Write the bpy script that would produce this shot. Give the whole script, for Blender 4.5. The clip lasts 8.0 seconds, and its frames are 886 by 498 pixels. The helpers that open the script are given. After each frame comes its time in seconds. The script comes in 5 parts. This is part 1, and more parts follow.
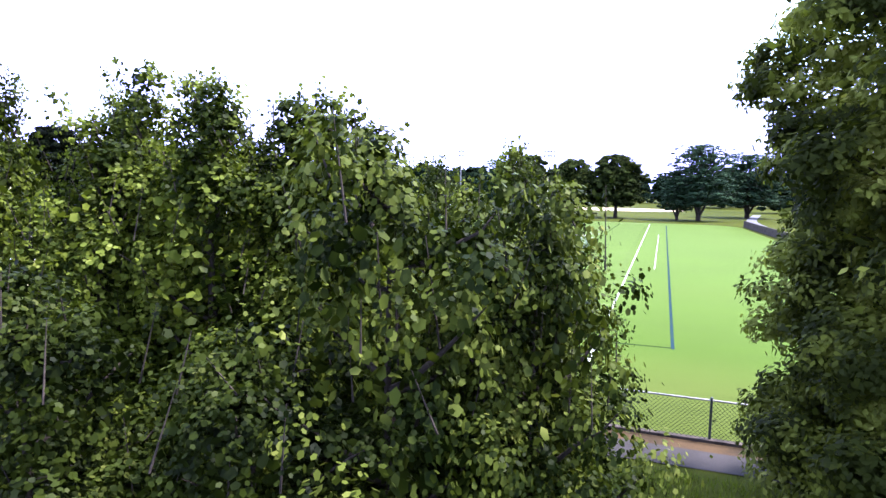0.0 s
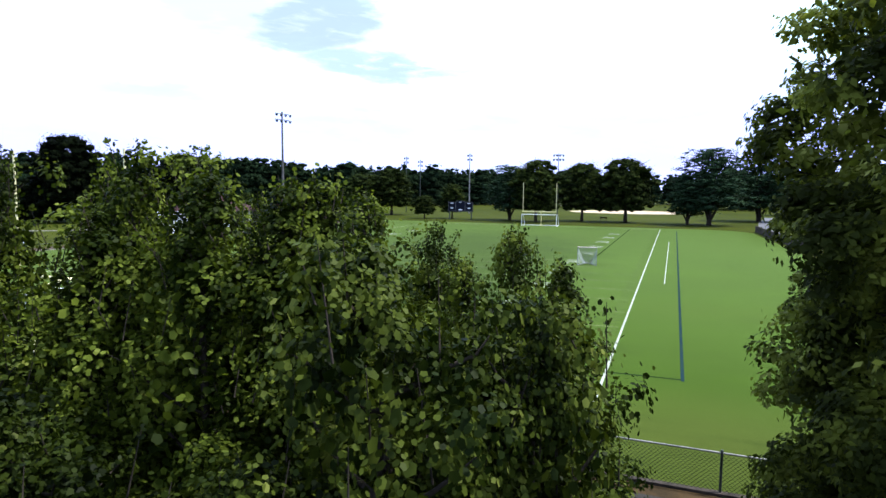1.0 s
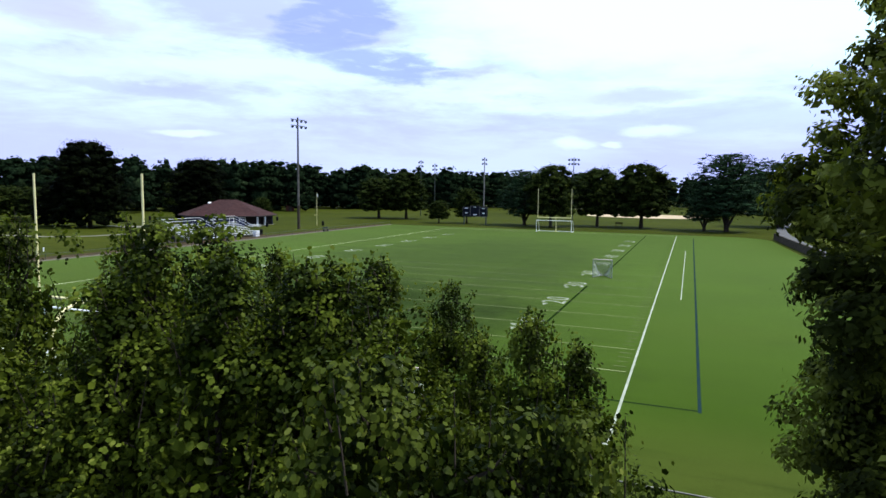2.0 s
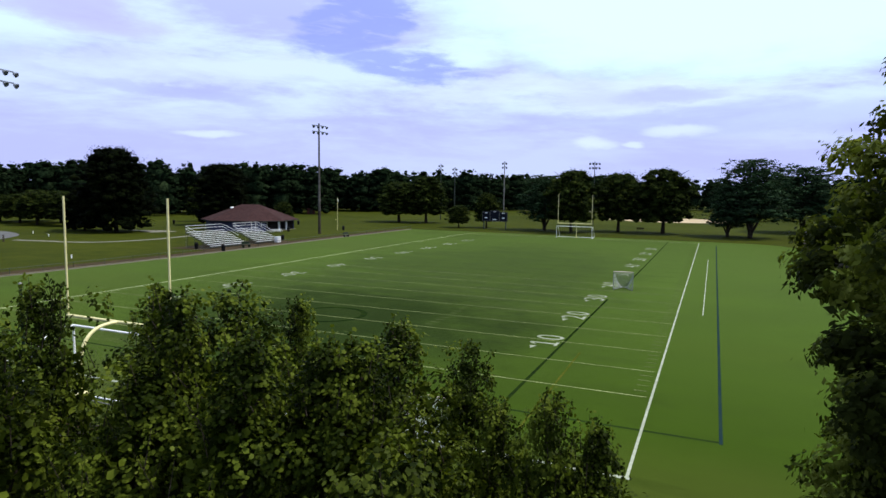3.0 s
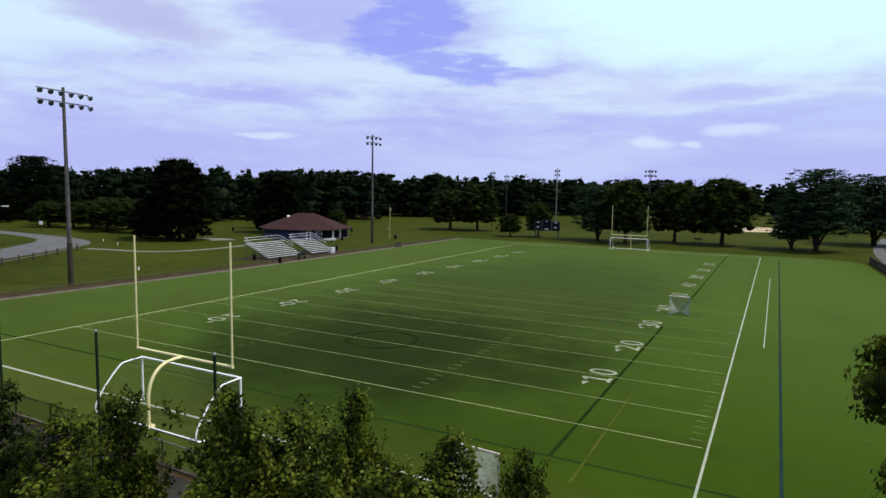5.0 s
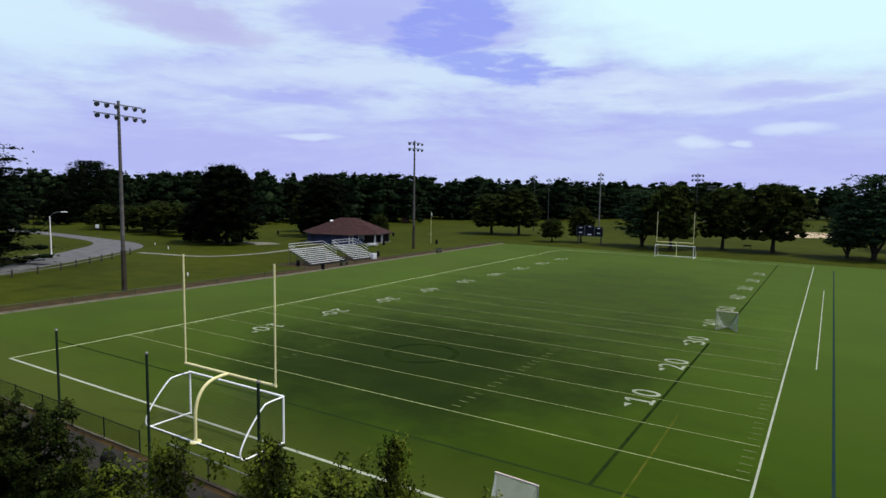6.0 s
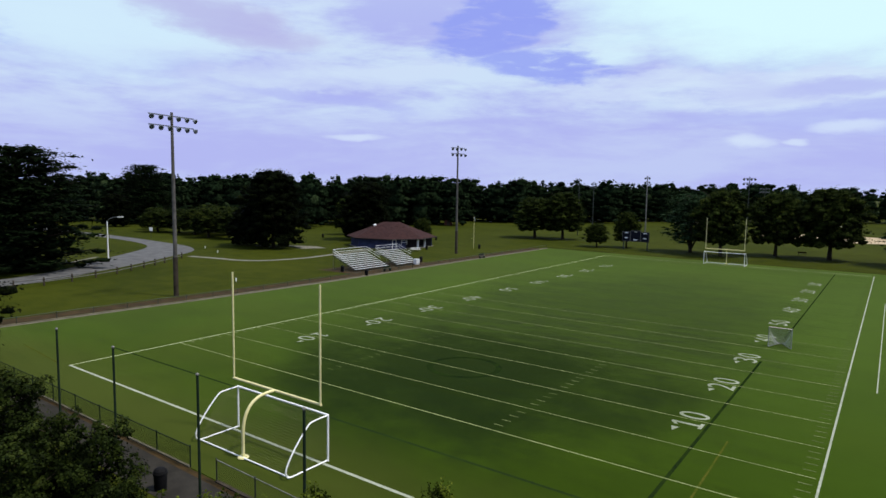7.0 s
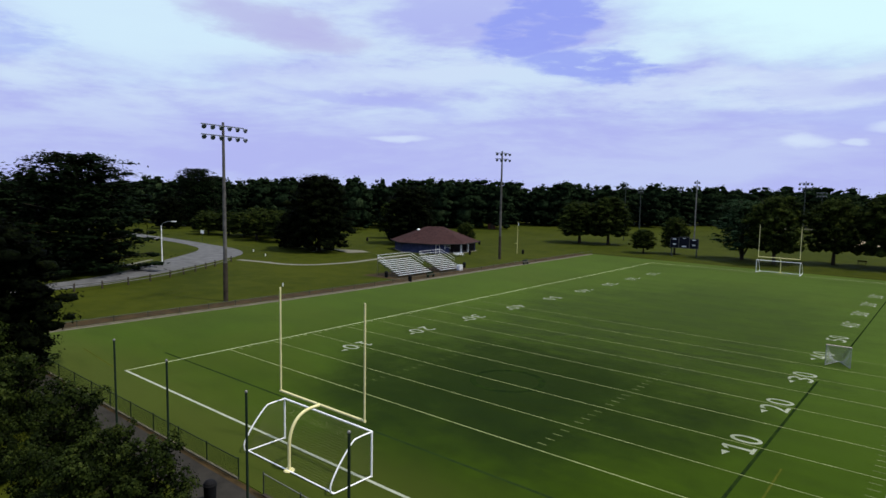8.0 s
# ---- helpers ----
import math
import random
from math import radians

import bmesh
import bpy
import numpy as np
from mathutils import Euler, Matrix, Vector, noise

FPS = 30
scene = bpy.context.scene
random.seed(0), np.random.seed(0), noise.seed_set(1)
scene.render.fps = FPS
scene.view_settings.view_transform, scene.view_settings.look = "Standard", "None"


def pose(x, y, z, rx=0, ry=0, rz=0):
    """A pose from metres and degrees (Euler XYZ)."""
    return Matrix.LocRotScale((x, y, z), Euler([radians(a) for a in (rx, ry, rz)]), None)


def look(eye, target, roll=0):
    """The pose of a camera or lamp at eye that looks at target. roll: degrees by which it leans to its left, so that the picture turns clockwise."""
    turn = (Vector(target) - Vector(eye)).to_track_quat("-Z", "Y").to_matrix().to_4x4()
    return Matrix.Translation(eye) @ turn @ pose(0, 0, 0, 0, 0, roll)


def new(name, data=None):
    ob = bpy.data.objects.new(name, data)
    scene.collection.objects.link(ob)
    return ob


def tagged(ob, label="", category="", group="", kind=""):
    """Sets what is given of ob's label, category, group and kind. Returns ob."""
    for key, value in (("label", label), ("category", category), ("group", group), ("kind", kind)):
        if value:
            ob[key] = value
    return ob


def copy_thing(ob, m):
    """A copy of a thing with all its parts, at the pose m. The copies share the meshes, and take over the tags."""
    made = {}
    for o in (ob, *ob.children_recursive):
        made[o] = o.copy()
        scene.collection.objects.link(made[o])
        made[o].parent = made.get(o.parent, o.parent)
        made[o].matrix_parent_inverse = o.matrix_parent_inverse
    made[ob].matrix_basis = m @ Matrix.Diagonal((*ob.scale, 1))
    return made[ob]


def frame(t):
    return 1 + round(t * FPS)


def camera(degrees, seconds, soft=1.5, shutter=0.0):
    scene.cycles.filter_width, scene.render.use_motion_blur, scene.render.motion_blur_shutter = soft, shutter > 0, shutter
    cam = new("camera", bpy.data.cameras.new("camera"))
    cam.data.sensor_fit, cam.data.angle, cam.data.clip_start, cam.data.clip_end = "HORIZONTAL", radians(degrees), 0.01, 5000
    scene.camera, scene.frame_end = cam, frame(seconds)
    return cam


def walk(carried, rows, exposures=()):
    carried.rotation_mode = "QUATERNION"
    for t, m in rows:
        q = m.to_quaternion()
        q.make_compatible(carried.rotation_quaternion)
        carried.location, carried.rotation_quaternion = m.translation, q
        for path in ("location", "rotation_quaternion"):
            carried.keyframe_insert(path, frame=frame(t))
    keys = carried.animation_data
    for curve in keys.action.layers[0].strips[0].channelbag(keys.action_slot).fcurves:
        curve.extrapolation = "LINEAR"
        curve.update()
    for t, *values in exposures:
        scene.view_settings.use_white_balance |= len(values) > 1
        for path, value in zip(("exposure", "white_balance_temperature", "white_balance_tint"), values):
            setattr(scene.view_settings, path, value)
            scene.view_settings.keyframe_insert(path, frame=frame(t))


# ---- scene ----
cam = camera(71.0, 8.0)

EXPOSURES = [(0.0, 2.55, 5450, 36), (0.5, 1.78, 5550, 25), (1.0, 1.2, 5700, 15), (1.5, 0.84, 5850, 9), (2.2, 0.50, 6100, 8), (3.5, 0.19, 6450, 9), (5.5, 0.02, 6500, 10), (8.0, -0.02, 6500, 10)]
PATH = [
    (0, (26.741, -21.784, 6.31), (26.079, -19.906, 6.118), 1.0),
    (0.5, (26.761, -21.441, 6.915), (26.082, -19.57, 6.724), 0.7),
    (1, (26.757, -21.385, 7.513), (26.066, -19.518, 7.323), 0.6),
    (1.5, (26.681, -21.287, 8.039), (25.975, -19.425, 7.85), 0.7),
    (2, (26.663, -21.223, 8.623), (25.929, -19.372, 8.434), 0.7),
    (3.5, (26.633, -21.332, 10.258), (25.812, -19.519, 10.069), 0.8),
    (4, (26.534, -21.413, 10.719), (25.681, -19.614, 10.53), 0.8),
    (5.5, (26.562, -21.284, 12.443), (25.568, -19.559, 12.253), 0.9),
    (6, (26.54, -21.246, 12.959), (25.486, -19.557, 12.769), 0.9),
    (6.5, (26.447, -21.189, 13.457), (25.335, -19.538, 13.267), 0.9),
    (7, (26.384, -21.171, 14.039), (25.217, -19.558, 13.847), 0.9),
    (7.5, (26.366, -21.194, 14.52), (25.144, -19.622, 14.328), 0.9),
    (8, (26.241, -21.142, 14.95), (24.965, -19.614, 14.759), 1.0),
]
walk(cam, [(t, look(eye, target, roll)) for t, eye, target, roll in PATH], EXPOSURES)

# ---------------------------------------------------------------- world, sun
SUN_DIR = Vector((0.50, 0.18, 1.0)).normalized()


def node(tree, kind, **values):
    n = tree.nodes.new(kind)
    for key, value in values.items():
        n.inputs[key.replace("_", " ")].default_value = value
    return n


def math_node(tree, op, a, b=None, c=None, clamp=False):
    n = tree.nodes.new("ShaderNodeMath")
    n.operation, n.use_clamp = op, clamp
    for i, v in enumerate((a, b, c)):
        if v is None:
            continue
        if isinstance(v, (int, float)):
            n.inputs[i].default_value = v
        else:
            tree.links.new(v, n.inputs[i])
    return n.outputs[0]


def ramp_node(tree, value, lo, hi, smooth=True):
    n = tree.nodes.new("ShaderNodeMapRange")
    n.interpolation_type = "SMOOTHSTEP" if smooth else "LINEAR"
    n.inputs["From Min"].default_value, n.inputs["From Max"].default_value = lo, hi
    tree.links.new(value, n.inputs["Value"])
    return n.outputs["Result"]


def mix_node(tree, fac, a, b, kind="MIX"):
    n = tree.nodes.new("ShaderNodeMix")
    n.data_type, n.blend_type = "RGBA", kind
    for socket, v in ((n.inputs[0], fac), (n.inputs[6], a), (n.inputs[7], b)):
        if hasattr(v, "is_linked"):
            tree.links.new(v, socket)
        elif isinstance(v, (int, float)):
            socket.default_value = v
        else:
            socket.default_value = (*v[:3], 1)
    return n.outputs[2]


def noise_node(tree, vector, scale, detail=3.0, rough=0.55, distort=0.0):
    n = tree.nodes.new("ShaderNodeTexNoise")
    n.inputs["Scale"].default_value, n.inputs["Detail"].default_value = scale, detail
    n.inputs["Roughness"].default_value, n.inputs["Distortion"].default_value = rough, distort
    if vector is not None:
        tree.links.new(vector, n.inputs["Vector"])
    return n.outputs["Fac"]


def build_world():
    world = bpy.data.worlds.new("sky")
    scene.world = world
    world.use_nodes = True
    t = world.node_tree
    t.nodes.clear()
    sky = t.nodes.new("ShaderNodeTexSky")
    sky.sky_type, sky.sun_disc = "NISHITA", False
    sky.sun_elevation = math.asin(SUN_DIR.z)
    sky.sun_rotation = math.atan2(SUN_DIR.x, SUN_DIR.y)
    sky.air_density, sky.dust_density = 1.0, 1.5
    coords = t.nodes.new("ShaderNodeTexCoord").outputs["Generated"]
    split = t.nodes.new("ShaderNodeSeparateXYZ")
    t.links.new(coords, split.inputs[0])
    x, y, z = split.outputs
    bearing = math_node(t, "MULTIPLY", math_node(t, "ARCTAN2", x, y), 57.296)
    rise = math_node(t, "MULTIPLY", math_node(t, "ARCSINE", z), 57.296)

    def stretched(sx, sz, shift=0.0):
        m = t.nodes.new("ShaderNodeMapping")
        m.inputs["Scale"].default_value = (sx, sx, sz)
        m.inputs["Location"].default_value = (shift, shift * 0.7, shift * 0.3)
        t.links.new(coords, m.inputs["Vector"])
        return m.outputs[0]

    warp_a = math_node(t, "MULTIPLY_ADD", noise_node(t, stretched(7, 22), 1.0, 7, 0.62), 14.0, -7.0)
    warp_e = math_node(t, "MULTIPLY_ADD", noise_node(t, stretched(7, 22, 3.7), 1.0, 7, 0.62), 5.0, -2.5)

    def blob(a, e, wide, high, tilt=0.0, ragged=1.0, soft=0.8):
        """A soft ragged patch of sky: bearing, height above the horizon, half sizes and tilt in degrees."""
        da = math_node(t, "ADD", math_node(t, "MULTIPLY_ADD", warp_a, ragged, bearing), -a)
        de = math_node(t, "ADD", math_node(t, "MULTIPLY_ADD", warp_e, ragged, rise), -e)
        c, q = math.cos(radians(tilt)), math.sin(radians(tilt))
        u = math_node(t, "ADD", math_node(t, "MULTIPLY", da, c / wide), math_node(t, "MULTIPLY", de, q / wide))
        v = math_node(t, "ADD", math_node(t, "MULTIPLY", da, -q / high), math_node(t, "MULTIPLY", de, c / high))
        away = math_node(t, "ADD", math_node(t, "MULTIPLY", u, u), math_node(t, "MULTIPLY", v, v))
        return ramp_node(t, away, 1.0 + soft, max(0.0, 1.0 - soft))

    def over(mask, amount, colour, below):
        return mix_node(t, math_node(t, "MULTIPLY", mask, amount), below, colour)

    # streaky cloud deck, from lavender undersides to bright tops
    deck = noise_node(t, stretched(2.6, 13.0), 1.0, 9, 0.62, 0.35)
    fine = noise_node(t, stretched(6.5, 34.0, 1.3), 1.0, 7, 0.6, 0.3)
    tone = math_node(t, "ADD", math_node(t, "MULTIPLY", deck, 0.7), math_node(t, "MULTIPLY", fine, 0.3))
    cloud = mix_node(t, ramp_node(t, tone, 0.40, 0.60), (0.46, 0.51, 0.94), (0.65, 0.80, 1.0))
    # paler and pinker towards the horizon
    cloud = over(ramp_node(t, rise, 9.0, 3.0), 0.62, (0.49, 0.52, 0.94), cloud)
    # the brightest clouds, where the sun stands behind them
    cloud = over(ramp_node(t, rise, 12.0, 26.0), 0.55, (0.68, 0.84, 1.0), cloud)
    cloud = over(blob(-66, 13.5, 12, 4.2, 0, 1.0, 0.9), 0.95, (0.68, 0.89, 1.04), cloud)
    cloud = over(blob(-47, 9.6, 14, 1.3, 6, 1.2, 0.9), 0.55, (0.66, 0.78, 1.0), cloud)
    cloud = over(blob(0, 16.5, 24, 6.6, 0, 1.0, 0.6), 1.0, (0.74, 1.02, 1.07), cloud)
    cloud = over(blob(-12, 8.6, 15, 1.2, 0, 1.3, 0.9), 0.5, (0.72, 0.85, 1.02), cloud)
    # grey undersides
    cloud = over(blob(-55, 13.6, 7, 1.7, -8, 0.8, 0.9), 0.7, (0.47, 0.44, 0.82), cloud)
    cloud = over(blob(-47, 7.7, 9, 0.7, -7, 0.9, 0.9), 0.55, (0.44, 0.49, 0.96), cloud)
    cloud = over(blob(-4, 8.4, 4.5, 0.55, 0, 0.5, 0.9), 0.7, (0.47, 0.52, 0.95), cloud)
    cloud = over(blob(2, 6.2, 16, 1.2, 0, 0.7, 0.9), 0.55, (0.47, 0.54, 0.98), cloud)
    # small bright puffs low over the horizon
    for a, e, w, h in ((-10.0, 4.4, 2.0, 0.42), (-6.6, 4.3, 0.8, 0.25), (-3.0, 5.4, 2.5, 0.5), (-44.0, 4.6, 2.4, 0.35)):
        cloud = over(blob(a, e, w, h, 0, 0.3, 0.95), 0.6, (0.76, 0.90, 1.04), cloud)
    # the opening in the deck, with wisps drifting over it
    gap = math_node(t, "MAXIMUM", blob(-31.5, 14.8, 5.2, 3.2, 24, 0.75, 0.4), blob(-26.5, 10.9, 6.6, 1.5, -3, 0.65, 0.45))
    gap = math_node(t, "MAXIMUM", gap, math_node(t, "MULTIPLY", blob(-76, 10.5, 5, 1.5, 0, 1.0, 0.7), 0.5))
    high_gap = math_node(t, "MULTIPLY", ramp_node(t, deck, 0.46, 0.36), ramp_node(t, rise, 18.0, 30.0))
    gap = math_node(t, "MAXIMUM", gap, math_node(t, "MULTIPLY", high_gap, 0.7))
    wisps = ramp_node(t, noise_node(t, stretched(13, 55, 5.1), 1.0, 6, 0.6, 0.4), 0.48, 0.70)
    cover = math_node(t, "SUBTRACT", 1.0, math_node(t, "MULTIPLY", gap, math_node(t, "MULTIPLY_ADD", wisps, -0.7, 0.84)), clamp=True)
    clear = node(t, "ShaderNodeBackground", Strength=0.085)
    t.links.new(mix_node(t, 0.8, sky.outputs[0], (3.6, 4.4, 12.2)), clear.inputs["Color"])
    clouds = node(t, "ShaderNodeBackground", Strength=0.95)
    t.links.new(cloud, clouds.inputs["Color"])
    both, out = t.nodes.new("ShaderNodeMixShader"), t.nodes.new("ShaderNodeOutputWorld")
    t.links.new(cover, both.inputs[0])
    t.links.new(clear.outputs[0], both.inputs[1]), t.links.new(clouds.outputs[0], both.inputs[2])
    t.links.new(both.outputs[0], out.inputs[0])


build_world()
sun = new("sun", bpy.data.lights.new("sun", "SUN"))
sun.data.energy, sun.data.angle, sun.data.color = 4.6, radians(5), (1.0, 0.95, 0.84)
sun.matrix_world = look(SUN_DIR * 200, (0, 0, 0))


# ---------------------------------------------------------------- materials
def surface(name, dark, light, scale=3.0, rough=0.8, metal=0.0, bump=0.15, fine=0.0, coat=0.0, per_object=0.0):
    """Two-scale mottled material: dark and light ends, broad patches at 1/scale m, finer grain on top."""
    m = bpy.data.materials.new(name)
    m.use_nodes = True
    t = m.node_tree
    b = t.nodes["Principled BSDF"]
    c = t.nodes.new("ShaderNodeTexCoord").outputs["Object"]
    broad, grain = noise_node(t, c, scale, 4), noise_node(t, c, fine or scale * 9, 3, 0.65)
    fac = math_node(t, "ADD", math_node(t, "MULTIPLY", broad, 0.65), math_node(t, "MULTIPLY", grain, 0.35))
    fac = ramp_node(t, fac, 0.33, 0.67)
    col = mix_node(t, fac, dark, light)
    if per_object:
        info = t.nodes.new("ShaderNodeObjectInfo").outputs["Random"]
        col = mix_node(t, math_node(t, "MULTIPLY", info, per_object), col, [v * 0.45 for v in light])
    t.links.new(col, b.inputs["Base Color"])
    b.inputs["Roughness"].default_value, b.inputs["Metallic"].default_value = rough, metal
    b.inputs["Coat Weight"].default_value = coat
    if rough >= 0.7:
        b.inputs["Specular IOR Level"].default_value = 0.12
    if bump:
        bn = node(t, "ShaderNodeBump", Strength=bump, Distance=0.02)
        t.links.new(grain, bn.inputs["Height"])
        t.links.new(bn.outputs[0], b.inputs["Normal"])
    return m


def foliage(name, dark, mid, light, rough=0.5, through_light=0.35, per_object=0.25, gloss=0.12, patch=1.7, blotch=0.0, ruffle=0.0):
    """Leaf material: each leaf has its own tone, a little light passes through."""
    m = bpy.data.materials.new(name)
    m.use_nodes = True
    t = m.node_tree
    b, out = t.nodes["Principled BSDF"], t.nodes["Material Output"]
    island = t.nodes.new("ShaderNodeNewGeometry").outputs["Random Per Island"]
    c = t.nodes.new("ShaderNodeTexCoord").outputs["Object"]
    broad = noise_node(t, c, patch, 3, 0.65)
    fac = math_node(t, "ADD", math_node(t, "MULTIPLY", island, 0.6), math_node(t, "MULTIPLY", broad, 0.55))
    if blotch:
        # dark and bright patches in the leaf colour stand in for shaded and lit sprays
        lit_patch = ramp_node(t, noise_node(t, c, patch, 2, 0.5), 0.36, 0.66)
        fac = math_node(t, "ADD", math_node(t, "MULTIPLY", island, 0.26), math_node(t, "MULTIPLY", lit_patch, blotch))
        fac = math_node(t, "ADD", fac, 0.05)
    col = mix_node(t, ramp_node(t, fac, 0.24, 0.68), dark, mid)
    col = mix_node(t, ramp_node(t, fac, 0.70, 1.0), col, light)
    info = t.nodes.new("ShaderNodeObjectInfo").outputs["Random"]
    col = mix_node(t, math_node(t, "MULTIPLY", info, per_object), col, [v * 0.5 for v in mid])
    if ruffle:
        # leaf clusters too small to model singly: bough relief, shaded gaps painted dark
        tufts = noise_node(t, c, ruffle, 6, 0.75, 0.4)
        col = mix_node(t, math_node(t, "MULTIPLY", ramp_node(t, tufts, 0.56, 0.44), 0.7), col, [v * 0.3 for v in dark])
        bn = node(t, "ShaderNodeBump", Strength=1.0, Distance=1.2 / ruffle)
        t.links.new(tufts, bn.inputs["Height"])
        t.links.new(bn.outputs[0], b.inputs["Normal"])
    t.links.new(col, b.inputs["Base Color"])
    b.inputs["Roughness"].default_value = rough
    b.inputs["Specular IOR Level"].default_value = gloss
    tr = t.nodes.new("ShaderNodeBsdfTranslucent")
    t.links.new(mix_node(t, 1.0, col, (1.0, 1.05, 0.45), "MULTIPLY"), tr.inputs["Color"])
    both = t.nodes.new("ShaderNodeMixShader")
    both.inputs[0].default_value = through_light
    t.links.new(b.outputs[0], both.inputs[1]), t.links.new(tr.outputs[0], both.inputs[2])
    t.links.new(both.outputs[0], out.inputs["Surface"])
    return m


def paint_lines(name, colour, keep=0.8):
    """Field paint worn thin in patches, so that turf shows through."""
    m = bpy.data.materials.new(name)
    m.use_nodes = True
    t = m.node_tree
    b = t.nodes["Principled BSDF"]
    c = t.nodes.new("ShaderNodeTexCoord").outputs["Object"]
    worn = ramp_node(t, noise_node(t, c, 0.5, 5, 0.65), 0.3, 0.62)
    grain = ramp_node(t, noise_node(t, c, 14.0, 3, 0.7), 0.35, 0.65)
    fac = math_node(t, "MULTIPLY_ADD", math_node(t, "MULTIPLY", worn, grain), 1 - keep + 0.25, keep - 0.2, clamp=True)
    t.links.new(mix_node(t, fac, (0.025, 0.0468, 0.0047), colour), b.inputs["Base Color"])
    b.inputs["Roughness"].default_value = 0.9
    b.inputs["Specular IOR Level"].default_value = 0.0
    return m


def turf_material():
    m = bpy.data.materials.new("turf")
    m.use_nodes = True
    t = m.node_tree
    b = t.nodes["Principled BSDF"]
    c = t.nodes.new("ShaderNodeTexCoord").outputs["Object"]
    stretch = t.nodes.new("ShaderNodeMapping")
    stretch.inputs["Scale"].default_value = (0.25, 1.0, 1.0)
    t.links.new(c, stretch.inputs["Vector"])
    bands = noise_node(t, stretch.outputs[0], 0.22, 4, 0.6)
    broad = noise_node(t, c, 0.07, 5, 0.6, 0.4)
    blades = noise_node(t, c, 22.0, 3, 0.7)
    fac = math_node(t, "ADD", math_node(t, "MULTIPLY", bands, 0.45), math_node(t, "MULTIPLY", broad, 0.55))
    col = mix_node(t, ramp_node(t, fac, 0.36, 0.62), (0.0135, 0.0272, 0.0013), (0.0228, 0.0445, 0.0020))
    col = mix_node(t, math_node(t, "MULTIPLY", ramp_node(t, noise_node(t, c, 0.035, 4, 0.6, 0.3), 0.48, 0.66), 0.5), col, (0.0242, 0.0335, 0.0027))
    # trodden and stained middle of the pitch
    split = t.nodes.new("ShaderNodeSeparateXYZ")
    t.links.new(c, split.inputs[0])
    px = math_node(t, "DIVIDE", math_node(t, "ADD", split.outputs[0], 0.0), 17.0)
    py = math_node(t, "DIVIDE", math_node(t, "ADD", split.outputs[1], -17.5), 16.0)
    px2 = math_node(t, "DIVIDE", split.outputs[0], 22.0)
    py2 = math_node(t, "DIVIDE", math_node(t, "ADD", split.outputs[1], -45.0), 46.0)
    ragged = math_node(t, "MULTIPLY_ADD", noise_node(t, c, 0.16, 5, 0.65), 1.7, -0.85)
    spot = math_node(t, "ADD", math_node(t, "ADD", math_node(t, "MULTIPLY", px, px), math_node(t, "MULTIPLY", py, py)), ragged)
    wide = math_node(t, "ADD", math_node(t, "ADD", math_node(t, "MULTIPLY", px2, px2), math_node(t, "MULTIPLY", py2, py2)), ragged)
    col = mix_node(t, math_node(t, "MULTIPLY", ramp_node(t, wide, 1.25, 0.05), 0.66), col, (0.0094, 0.0195, 0.0023))
    col = mix_node(t, math_node(t, "MULTIPLY", ramp_node(t, spot, 1.15, 0.0), 0.9), col, (0.0040, 0.0098, 0.0034))
    mottle = math_node(t, "MULTIPLY", ramp_node(t, noise_node(t, stretch.outputs[0], 0.75, 7, 0.74, 0.9), 0.44, 0.59), ramp_node(t, wide, 1.1, 0.1))
    col = mix_node(t, math_node(t, "MULTIPLY", mottle, 0.95), col, (0.0047, 0.0101, 0.0031))
    scuff = ramp_node(t, noise_node(t, stretch.outputs[0], 1.6, 8, 0.76, 0.6), 0.40, 0.62)
    col = mix_node(t, math_node(t, "MULTIPLY", scuff, 0.30), col, (0.0085, 0.0165, 0.0016))
    # brighter green towards the +x side
    side_green = math_node(t, "MULTIPLY", ramp_node(t, math_node(t, "ADD", split.outputs[0], math_node(t, "MULTIPLY", ragged, 5.0)), 12.0, 27.0), 0.45)
    col = mix_node(t, side_green, col, (0.0270, 0.0540, 0.0035))
    # pale worn margin towards the near fence
    margin = ramp_node(t, math_node(t, "ADD", split.outputs[1], math_node(t, "MULTIPLY", ragged, 3.0)), 5.5, -2.5)
    col = mix_node(t, math_node(t, "MULTIPLY", margin, 0.6), col, (0.0420, 0.0470, 0.0100))
    # broad scuffed smears over the whole field
    smear = ramp_node(t, noise_node(t, stretch.outputs[0], 0.32, 7, 0.7, 1.2), 0.50, 0.72)
    col = mix_node(t, math_node(t, "MULTIPLY", smear, 0.48), col, (0.0090, 0.0170, 0.0020))
    col = mix_node(t, math_node(t, "MULTIPLY", ramp_node(t, blades, 0.35, 0.7), 0.14), col, (0.0265, 0.0421, 0.0039))
    t.links.new(col, b.inputs["Base Color"])
    b.inputs["Roughness"].default_value = 0.85
    b.inputs["Specular IOR Level"].default_value = 0.0
    # upright fibres shine pale green at a low angle, matted ones in the trodden patch less
    matted = math_node(t, "ADD", math_node(t, "MULTIPLY", ramp_node(t, spot, 1.2, 0.0), -0.17), math_node(t, "MULTIPLY", ramp_node(t, wide, 1.2, 0.1), -0.05))
    t.links.new(math_node(t, "ADD", matted, 0.37), b.inputs["Sheen Weight"])
    b.inputs["Sheen Roughness"].default_value = 0.32
    b.inputs["Sheen Tint"].default_value = (0.70, 0.86, 0.24, 1)
    bn = node(t, "ShaderNodeBump", Strength=0.4, Distance=0.02)
    t.links.new(blades, bn.inputs["Height"])
    t.links.new(bn.outputs[0], b.inputs["Normal"])
    return m


